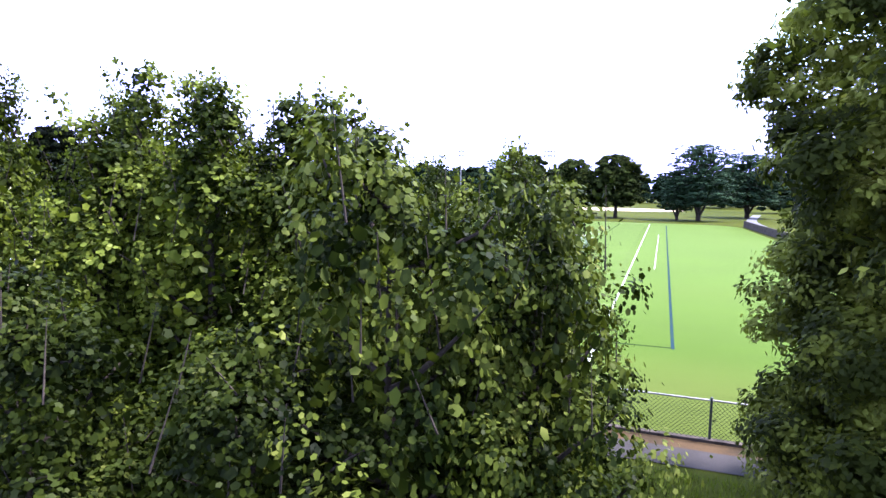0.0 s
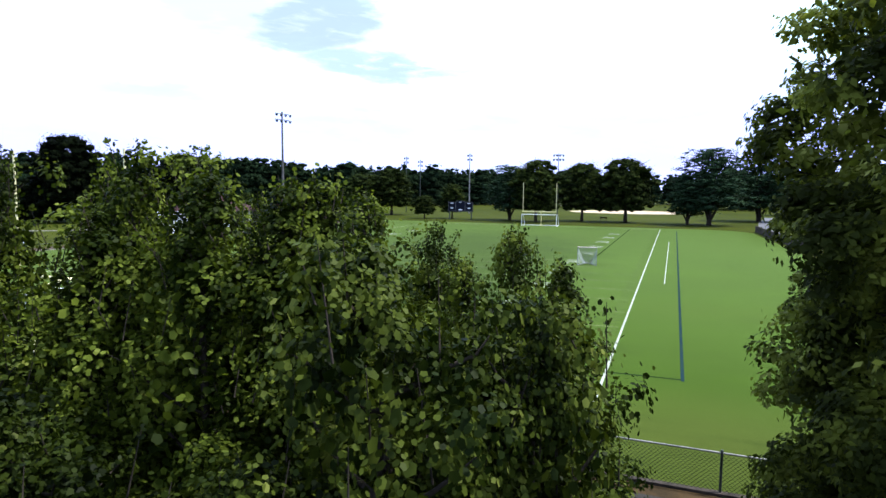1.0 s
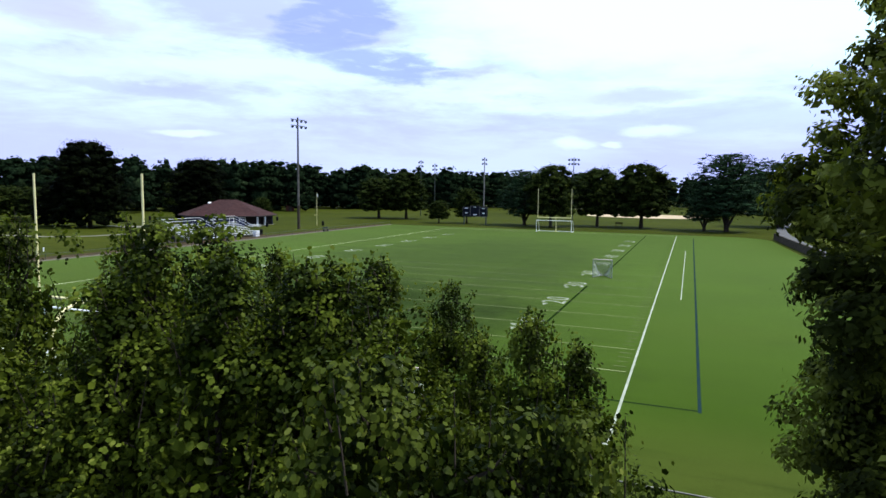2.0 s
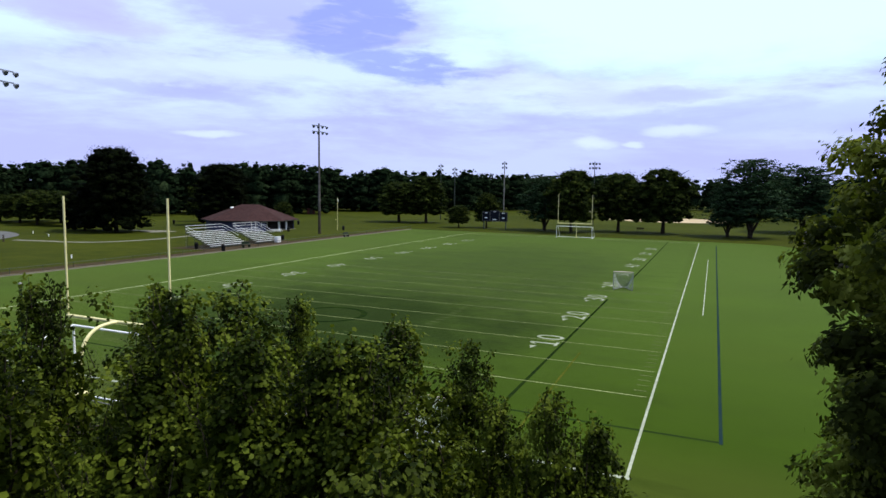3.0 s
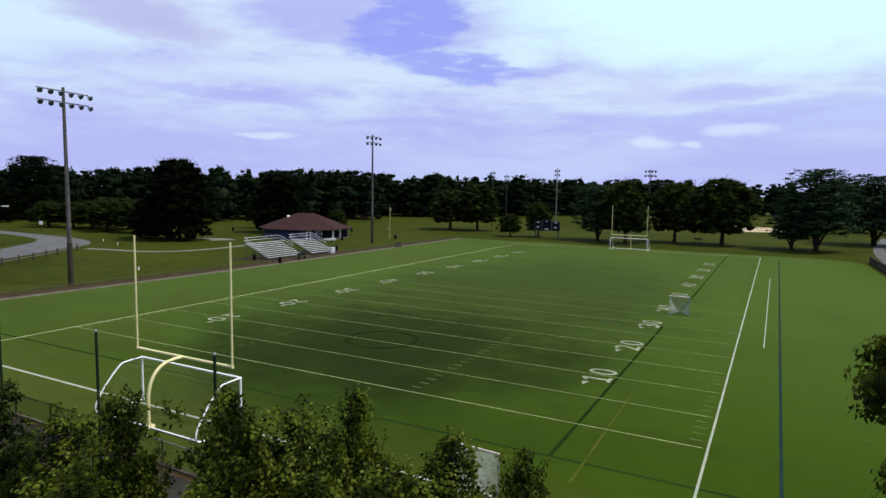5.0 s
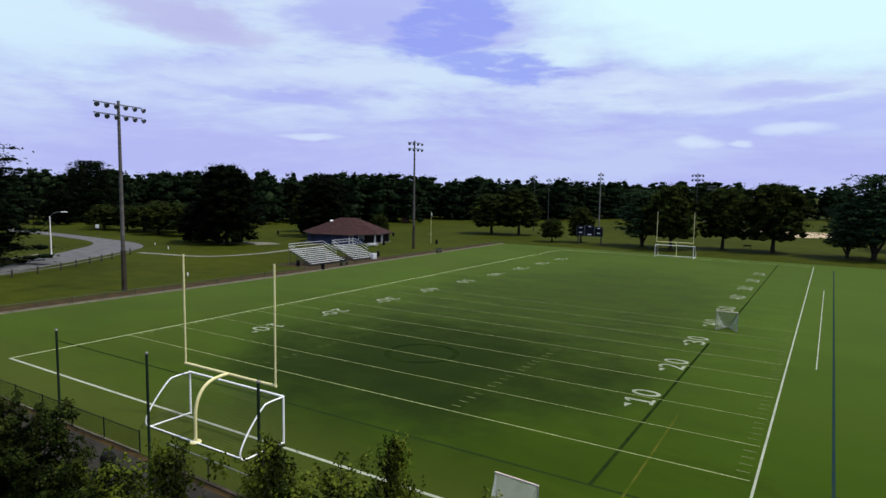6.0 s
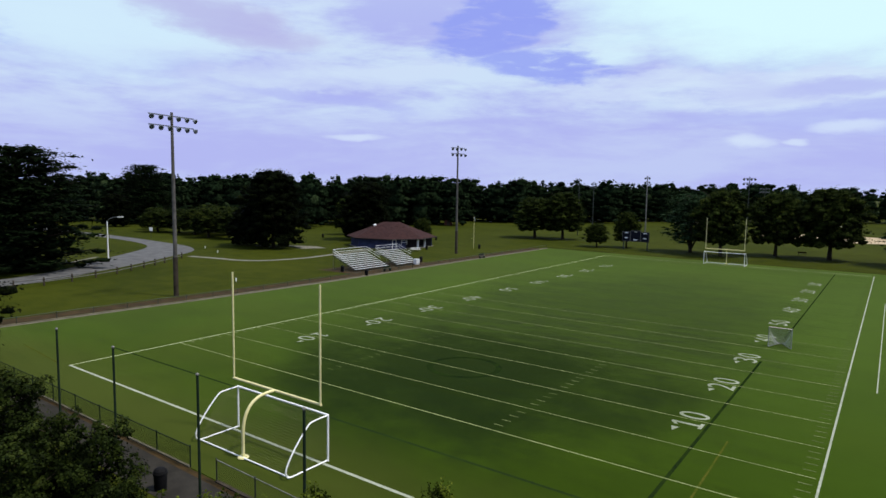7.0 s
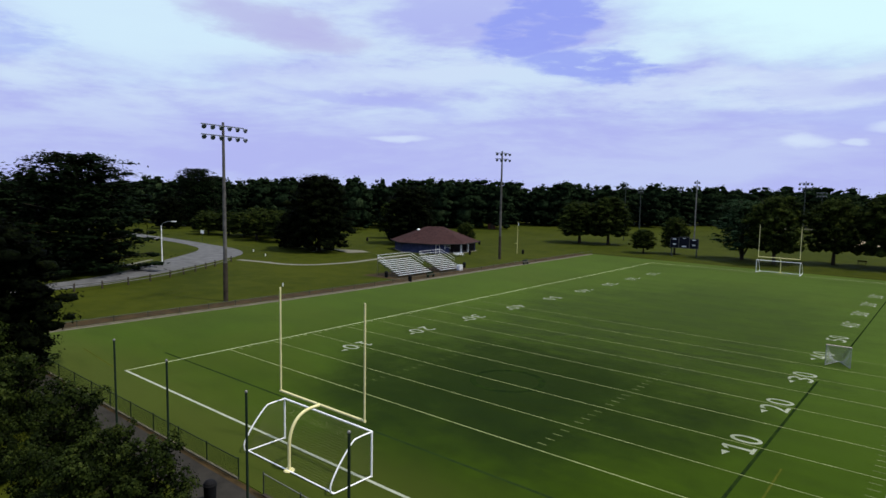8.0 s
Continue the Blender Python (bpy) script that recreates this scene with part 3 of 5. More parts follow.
    ring = [(-0.35 + 2.74 * math.cos(a), 18.9 + 2.74 * math.sin(a)) for a in (2 * math.pi * k / 40 for k in range(41))]
    line("crease_circle", ring, 0.48, CREASE_LINE)


mark_field()


def flat_patch(name, points, z, material, label, category):
    bm = bmesh.new()
    bm.faces.new([bm.verts.new((x, y, z)) for x, y in points])
    bmesh.ops.recalc_face_normals(bm, faces=bm.faces[:])
    return tagged(part(name, bm, material, None), label, category, kind="structure")


def build_ways():
    def way(name, pts, width, z, material, label, category):
        across = [v.x for v in smooth_line([(w, 0) for w in width])] if isinstance(width, list) else width
        return tagged(part(name, strip(smooth_line(pts), across, z), material, None), label, category, kind="structure")

    way("footpath", [(-75, -6.0), (-45, -5.75), (0, -5.85), (28, -6.33), (60, -6.7), (110, -6)], [2.3, 2.3, 2.2, 1.1, 1.1, 1.1], 0.02, PATH_ASPHALT,
        "dark asphalt footpath behind the end fence", "footpath")
    way("soil_strip", [(-46, -4.62), (0, -4.62), (28, -5.48), (50, -5.75)], [0.42, 0.42, 0.85, 0.9], 0.012, SOIL, "strip of bare reddish soil under the fence", "soil")
    way("soil_bank", [(-45.5, -3.0), (-44.9, 14), (-44.1, 28), (-43.4, 44), (-43.4, 60), (-43.6, 91), (-43.6, 115)], 2.6, 0.012, SOIL,
        "brown strip of bare soil beside the turf", "soil")
    way("mow_strip", [(-43.3, -3.9), (-42.5, 14), (-41.7, 28), (-41.15, 44), (-41.25, 60), (-41.6, 91), (-41.6, 116.4)], 1.0, 0.022, WORN_EDGE,
        "pale worn edging strip along the turf", "edging")
    road = [(-73, -90), (-73.2, -20), (-73.4, 6), (-75.6, 18), (-80.4, 26.6), (-86.0, 34.2), (-91.8, 42.0), (-98.5, 50.5), (-107, 56.0), (-117, 58.6), (-134, 60.4), (-160, 61), (-195, 60)]
    width = [6.4, 6.4, 6.4, 6.4, 7.0, 8.6, 10.5, 11.5, 8.5, 5.4, 4.6, 4.6, 4.6]
    way("road", road, width, 0.02, ASPHALT, "grey asphalt park road curving away", "road")
    way("pavement", [(-84, -30), (-83.6, 6), (-85.2, 16), (-90.5, 27), (-97, 36)], 0.9, 0.016, CONCRETE, "narrow pale concrete pavement", "pavement")
    way("pavement", [(-86, 48.5), (-79, 50.0), (-74, 50.8), (-69.6, 54), (-67.6, 61.5), (-68.3, 70), (-70, 84)], 1.5, 0.024, CONCRETE,
        "pale concrete walk leading to the pavilion", "pavement")
    way("park_road", [(-150, 300), (-90, 286), (-40, 290), (10, 310)], 7.0, 0.02, CONCRETE, "pale park road far across the grass", "road")
    flat_patch("concrete_pad", [(-92, 77.5), (-84, 80.5), (-79.5, 79), (-82, 74)], 0.02, CONCRETE, "pale concrete pad under a tree", "pavement")
    flat_patch("bleacher_pad", [(-52.5, 51.5), (-44.2, 51.5), (-43.6, 72.5), (-51.5, 72.5)], 0.018, SOIL, "worn bare ground under the bleachers", "soil")
    flat_patch("ball_diamond", [(12 + 22 * math.cos(a), 216 + 19 * math.sin(a)) for a in (2 * math.pi * k / 28 for k in range(28))], 0.02, SAND,
               "tan sand infield of a baseball diamond", "infield")
    way("side_path", [(45.6, 76), (44.9, 100), (46.5, 140), (54, 190)], 2.2, 0.02, ASPHALT, "grey asphalt path beside a low wall", "footpath")


build_ways()


# ---------------------------------------------------------------- goals
def football_post(at, turn):
    post = thing("football_goalpost", "tall pale yellow gooseneck football goalpost on the end line", "goalpost", at, turn, "football goalposts")
    neck = [(0, -2.05, 0.0), (0, -2.05, 1.1), (0, -2.0, 1.75), (0, -1.82, 2.3), (0, -1.5, 2.72), (0, -1.05, 2.97), (0, -0.5, 3.05), (0, -0.06, 3.05)]
    part("gooseneck", one_tube(smooth_line(neck, 4), 0.085, 12), YELLOW_PAINT, post)
    bm = bmesh.new()
    bmesh.ops.create_cone(bm, cap_ends=True, segments=16, radius1=0.30, radius2=0.26, depth=0.06, matrix=Matrix.Translation((0, -2.05, 0.06)))
    part("base_plate", bm, YELLOW_PAINT, post)
    part("crossbar", one_tube([(-3.62, 0, 3.05), (3.62, 0, 3.05)], 0.075, 12), YELLOW_PAINT, post)
    for x in (-3.556, 3.556):
        part("upright", one_tube([(x, 0, 3.10), (x, 0, 9.17)], 0.052, 10), YELLOW_PAINT, post)
    return post


NEAR_POST = football_post((0, 0, 0.03), 0)
copy_thing(NEAR_POST, pose(0, FAR_END, 0.03, 0, 0, 180))


def soccer_goal(at, turn):
    goal = thing("soccer_goal", "white tubular full-size soccer goal with a net", "soccer goal", at, turn, "soccer goals")
    w, r = 3.72, 0.055
    for x in (-w, w):
        part("goal_post", one_tube([(x, 0, 0), (x, 0, 2.44)], r, 10), WHITE_PAINT, goal)
        profile = [(x, 0, 2.43), (x, -0.95, 2.40), (x, -1.35, 2.25), (x, -2.15, 1.42), (x, -2.66, 0.66), (x, -2.72, 0.28), (x, -2.52, 0.06), (x, -1.6, 0.05), (x, 0, 0.05)]
        part("side_frame", one_tube(smooth_line(profile, 3), 0.042, 8), WHITE_PAINT, goal)
    part("crossbar", one_tube([(-w - 0.03, 0, 2.44), (w + 0.03, 0, 2.44)], r, 10), WHITE_PAINT, goal)
    part("back_bar", one_tube([(-w, -2.50, 0.06), (w, -2.50, 0.06)], 0.042, 8), WHITE_PAINT, goal)
    bm = bmesh.new()
    grid_net(bm, [(-w, 0, 2.44), (w, 0, 2.44), (w, -1.2, 2.3), (-w, -1.2, 2.3)], 60, 9, 0.003)
    grid_net(bm, [(-w, -1.2, 2.3), (w, -1.2, 2.3), (w, -2.50, 0.06), (-w, -2.50, 0.06)], 60, 20, 0.003)
    for x in (-w, w):
        grid_net(bm, [(x, 0, 2.44), (x, -1.2, 2.3), (x, -2.50, 0.06), (x, 0, 0.06)], 14, 20, 0.003)
    part("net", bm, DARK_NET, goal, "thin dull net cords")
    return goal


NEAR_GOAL = soccer_goal((0, 0.36, 0.03), 0)
copy_thing(NEAR_GOAL, pose(0, FAR_END - 0.36, 0.03, 0, 0, 180))


def lacrosse_goal(at, turn):
    goal = thing("lacrosse_goal", "small square lacrosse goal with a pale net", "lacrosse goal", at, turn, "lacrosse goals")
    w = 0.93
    for x in (-w, w):
        part("goal_post", one_tube([(x, 0, 0), (x, 0, 1.85)], 0.03, 8), GOAL_GREY, goal)
        part("base_bar", one_tube([(x, 0, 0.03), (0, -2.1, 0.03)], 0.025, 8), GOAL_GREY, goal)
    part("crossbar", one_tube([(-w - 0.03, 0, 1.85), (w + 0.03, 0, 1.85)], 0.034, 8), PINK_PAINT, goal, "faded pinkish bar")
    bm = bmesh.new()
    tip = (0, -2.1, 0.05)
    bag_l, bag_r = (-0.35, -1.75, 0.06), (0.35, -1.75, 0.06)
    grid_net(bm, [(-w, 0, 1.85), (w, 0, 1.85), bag_r, bag_l], 40, 52, 0.0045)
    grid_net(bm, [(-w, 0, 1.85), bag_l, tip, (-w, 0, 0.05)], 36, 40, 0.0045)
    grid_net(bm, [(w, 0, 1.85), bag_r, tip, (w, 0, 0.05)], 36, 40, 0.0045)
    part("net", bm, NET, goal, "close-knotted greyish white net")
    return goal


CAGE = lacrosse_goal((16.85, -0.1, 0.03), -4)
copy_thing(CAGE, pose(18.75, 42.2, 0.03, 0, 0, 184))


# ---------------------------------------------------------------- fences
def chain_link_fence(name, label, a, b, height, spacing, wire, steel=FENCE_STEEL, rail=None, kerb=CONCRETE, half=0.09, cells=0.11, group=""):
    a, b = Vector((*a, 0)), Vector((*b, 0))
    run = (b - a).length
    turn = math.degrees(math.atan2(b.y - a.y, b.x - a.x))
    fence = thing(name, label, "fence", a, turn, group)
    n = max(1, round(run / spacing))
    me = None
    for i in range(n + 1):
        m = pose(i * run / n, 0, 0)
        if me is None:
            bm = one_tube([(0, 0, 0), (0, 0, height + 0.03)], 0.034, 8)
            bmesh.ops.create_uvsphere(bm, u_segments=8, v_segments=4, radius=0.042, matrix=Matrix.Translation((0, 0, height + 0.03)))
            me = part("post", bm, steel, fence).data
        else:
            shared("post", me, fence, m)
    part("top_rail", one_tube([(0, 0, height - 0.02), (run, 0, height - 0.02)], 0.026, 8), rail or steel, fence)
    bm = bmesh.new()
    w = wire
    h0, h1 = 0.08, height - 0.02
    rise = h1 - h0
    k = -rise
    while k < run:
        for s in (1, -1):
            x0, x1, z0, z1 = k, k + rise, h0, h1
            if x0 < 0:
                z0, x0 = h0 - x0, 0
            if x1 > run:
                z1, x1 = z1 - (x1 - run), run
            if x1 - x0 > 0.02:
                if s < 0:
                    z0, z1 = h0 + h1 - z0, h0 + h1 - z1
                bm.faces.new([bm.verts.new(v) for v in ((x0 - w, 0, z0), (x0 + w, 0, z0), (x1 + w, 0, z1), (x1 - w, 0, z1))])
        k += cells
    part("chain_link", bm, steel, fence, "fine woven wire mesh")
    if kerb:
        part("kerb", soft_box(0, run, -half - 0.01, half, -0.02, 0.09, 0.015), kerb, fence, "low edging board")
    return fence


END_LABEL = "dark chain-link fence with a top rail behind the end line"
chain_link_fence("chain_link_fence", END_LABEL, (-44.5, -4.25), (-1.15, -4.32), 1.12, 3.0, 0.0095, steel=POST_GREEN, kerb=WORN_EDGE, half=0.06, group="end fences")
chain_link_fence("chain_link_fence", END_LABEL, (1.2, -4.42), (43.1, -5.43), 1.12, 3.0, 0.006, rail=RAIL_STEEL, kerb=RAIL_WOOD, group="end fences")
SIDE_LABEL = "low dark chain-link fence along the field edge"
SIDE = [(-43.7, -4.0), (-42.9, 14.0), (-42.1, 28.0), (-41.6, 44.0), (-41.7, 60.0), (-42.0, 91.0), (-42.0, 116.6)]
for p, q in zip(SIDE, SIDE[1:]):
    chain_link_fence("side_fence", SIDE_LABEL, p, q, 0.75, 4.0, 0.003, half=0.14, kerb=WORN_EDGE, cells=0.16, group="side fences")


def net_pole(at):
    pole = thing("net_pole", "tall slim dark green steel pole by the path", "pole", at, group="tall poles by the path")
    part("shaft", one_tube([(0, 0, 0), (0, 0, 6.0)], [0.062, 0.055], 10), POST_GREEN, pole)
    bm = bmesh.new()
    bmesh.ops.create_uvsphere(bm, u_segments=10, v_segments=6, radius=0.075, matrix=Matrix.Translation((0, 0, 6.02)))
    part("cap", bm, RAIL_STEEL, pole)
    part("collar", one_tube([(0, 0, 0.0), (0, 0, 0.10)], 0.11, 10), CONCRETE, pole)
    return pole


POLE = net_pole((-10.6, -6.35, 0.0))
for x in (-4.35, 2.85, 9.55):
    copy_thing(POLE, pose(x, -6.35, 0))


def side_wall():
    pts = smooth_line([(43.1, 72), (42.5, 86), (42.0, 100), (41.8, 112)], 4)
    bm = bmesh.new()
    ring = []
    for i, p in enumerate(pts):
        ring.append([bm.verts.new((p.x + dx, p.y, z)) for dx, z in ((-0.12, 0), (-0.12, 1.15), (-0.09, 1.2), (0.09, 1.2), (0.12, 1.15), (0.12, 0))])
    for a, b in zip(ring, ring[1:]):
        for k in range(5):
            bm.faces.new((a[k], a[k + 1], b[k + 1], b[k]))
    bm.faces.new(ring[0]), bm.faces.new(ring[-1][::-1])
    bmesh.ops.recalc_face_normals(bm, faces=bm.faces[:])
    return tagged(part("low_wall", bm, RAIL_WOOD, None), "low dark timber wall beside the field corner", "wall", kind="structure")


side_wall()


def rail_fence():
    pts = smooth_line([(-67.0, -12), (-67.0, 11.3), (-68.1, 18.2), (-70.9, 26.0), (-76.0, 34.5), (-81, 42), (-85.5, 47.5)], 8)
    fence = thing("split_rail_fence", "weathered grey wooden rail fence along the park road", "fence")
    along, post = 0.0, None
    stops = [pts[0]]
    for a, b in zip(pts, pts[1:]):
        along += (b - a).length
        if along >= 3.4:
            stops.append(b)
            along = 0.0
    for p in stops:
        if post is None:
            bm = bmesh.new()
            box(bm, -0.09, 0.09, -0.09, 0.09, 0, 1.15)
            ob = part("post", bm, RAIL_WOOD, fence)
            ob.matrix_basis, post = pose(*p), ob.data
        else:
            shared("post", post, fence, pose(*p))
    for p, q in zip(stops, stops[1:]):
        for z in (0.55, 0.95):
            part("rail", one_tube([p + Vector((0, 0, z)), q + Vector((0, 0, z))], 0.07, 6), GREY_RAIL, fence)


rail_fence()


# ---------------------------------------------------------------- floodlights and poles
def floodlight_pole(at, height, arm, label, rows=2, lamps=6, turn=0.0, band=5.0, thick=1.0, steel=FENCE_STEEL):
    pole = thing("floodlight_pole", label, "floodlight", at, turn, "floodlight poles")
    part("pole", one_tube([(0, 0, 0), (0, 0, height * 0.5), (0, 0, height)], [0.27 * thick, 0.22 * thick, 0.16 * thick], 12), POLE_WOOD if band else steel, pole)
    if band:
        part("pole_wrap", one_tube([(0, 0, 0), (0, 0, band)], [0.31, 0.285], 12), POLE_DARK, pole, "dark weathered lower sleeve")
    face = None
    for r in range(rows):
        z = height - 0.45 - r * 1.25
        part("crossarm", soft_box(-0.07, 0.07, -arm / 2, arm / 2, z - 0.07, z + 0.07, 0.015), LAMP_METAL, pole)
        for k in range(lamps):
            y = (k / (lamps - 1) - 0.5) * (arm - 0.2)
            if arm > 2 and abs(y) < 0.3:
                continue
            if face is None:
                bm = bmesh.new()
                bmesh.ops.create_cone(bm, cap_ends=True, segments=14, radius1=0.14, radius2=0.33, depth=0.42)
                bmesh.ops.bevel(bm, geom=[e for e in bm.edges if e.calc_face_angle(0) > 0.6], offset=0.03, segments=2, affect="EDGES")
                housing = part("lamp_housing", bm, LAMP_METAL, pole)
                bm = bmesh.new()
                bmesh.ops.create_cone(bm, cap_ends=True, segments=14, radius1=0.30, radius2=0.27, depth=0.03, matrix=Matrix.Translation((0, 0, 0.225)))
                lens = part("lens", bm, LAMP_FACE, housing, "dark glass lens")
                face = (housing.data, lens.data)
            else:
                housing = shared("lamp_housing", face[0], pole, Matrix())
                shared("lens", face[1], housing, Matrix())
            housing.matrix_basis = pose(0.32, y, z - 0.28, 0, 118, (k - lamps / 2) * 6)
    return pole


WOOD_LABEL = "tall grey wooden floodlight pole with two lamp crossarms"
floodlight_pole((-46.4, 22.0, 0), 22.9, 6.9, WOOD_LABEL, turn=12)
floodlight_pole((-50.7, 90.3, 0), 23.4, 3.9, WOOD_LABEL, lamps=4, turn=-12)
FAR_LABEL = "distant floodlight pole above the tree line"
floodlight_pole((-33.6, 165, 0), 18.9, 1.3, FAR_LABEL, rows=2, lamps=2, turn=-70, band=0, thick=0.8, steel=RAIL_STEEL)
floodlight_pole((-55.2, 165, 0), 18.2, 1.3, FAR_LABEL, rows=2, lamps=2, turn=-70, band=0, thick=0.6)
floodlight_pole((-50.3, 165, 0), 17.1, 1.3, FAR_LABEL, rows=2, lamps=2, turn=-70, band=0, thick=0.6)
floodlight_pole((-5.9, 165, 0), 18.7, 2.9, FAR_LABEL, rows=2, lamps=4, turn=-80, band=0, thick=0.6)
floodlight_pole((-15.0, 250, 0), 16.6, 3.4, FAR_LABEL, rows=2, lamps=4, turn=-90, band=0, thick=0.6)


def street_lamp(at, turn):
    lamp = thing("street_lamp", "slim pale street lamp with one arm by the road", "street lamp", at, turn)
    part("column", one_tube([(0, 0, 0), (0, 0, 7.2)], [0.13, 0.09], 10), WHITE_PAINT, lamp)
    part("arm", one_tube(smooth_line([(0, 0, 7.1), (0.5, 0, 7.7), (1.3, 0, 7.95), (2.2, 0, 8.0)], 4), 0.045, 8), LAMP_METAL, lamp)
    bm = soft_box(1.9, 2.9, -0.16, 0.16, 7.9, 8.08, 0.05)
    part("lamp_head", bm, WHITE_PAINT, lamp)


street_lamp((-90.4, 34.9, 0), 40)


def flag_pole(at):
    pole = thing("flagpole", "slim pale flagpole with a limp little flag", "flagpole", at)
    part("shaft", one_tube([(0, 0, 0), (0, 0, 7.7)], [0.055, 0.04], 10), YELLOW_PAINT, pole)
    part("cleat_arm", one_tube([(-0.75, 0, 2.35), (0.1, 0, 2.45)], 0.03, 6), YELLOW_PAINT, pole)
    bm = bmesh.new()
    cols = [[bm.verts.new((0.06 + 0.05 * i, 0.05 * math.sin(1.9 * i) * i / 4, 7.55 - 0.2 * k - 0.1 * i)) for k in range(4)] for i in range(6)]
    for p, q in zip(cols, cols[1:]):
        for k in range(3):
            bm.faces.new((p[k], p[k + 1], q[k + 1], q[k]))
    bmesh.ops.solidify(bm, geom=bm.faces[:], thickness=0.012)
    part("flag", bm, ALUMINIUM, pole, "pale hanging flag")


flag_pole((-54.9, 103.7, 0))


def scoreboard(at):
    board = thing("scoreboard", "dark navy scoreboard on steel legs beyond the field", "scoreboard", at)
    for x in (-2.9, 2.9):
        part("leg", soft_box(x - 0.13, x + 0.13, -0.13, 0.13, 0, 2.6, 0.02), FENCE_STEEL, board)
    for x0, x1, z0, z1 in ((-3.3, -1.25, 2.05, 4.45), (-1.25, 1.25, 2.05, 4.75), (1.25, 3.3, 2.05, 4.45)):
        panel = part("panel", soft_box(x0 + 0.02, x1 - 0.02, -0.18, 0.18, z0, z1, 0.03), SCORE_BLUE, board)
        mid = (x0 + x1) / 2
        bm = bmesh.new()
        for a, b, c, d in ((x0 + 0.05, x1 - 0.05, z1 - 0.09, z1 - 0.05), (x0 + 0.05, x1 - 0.05, z0 + 0.05, z0 + 0.09), (x0 + 0.05, x0 + 0.09, z0 + 0.09, z1 - 0.09), (x1 - 0.09, x1 - 0.05, z0 + 0.09, z1 - 0.09)):
            box(bm, a, b, -0.195, -0.183, c, d)
        part("panel_border", bm, RAIL_STEEL, panel, "thin grey border")
        bars = ((0.5, 2.4, 2.62), (0.35, 4.38, 4.5)) if x0 == -1.25 else ((0.4, 4.05, 4.22), (0.35, 2.8, 3.05))
        for half, low, high in bars:
            bm = bmesh.new()
            box(bm, mid - half, mid + half, -0.2, -0.184, low, high)
            part("lettering_bar", bm, WHITE_PAINT, panel, "white bar of lettering")
    part("frame_rail", soft_box(-3.3, 3.3, 0.19, 0.27, 3.1, 3.25, 0.02), FENCE_STEEL, board)


scoreboard((-23.9, 128.0, 0))


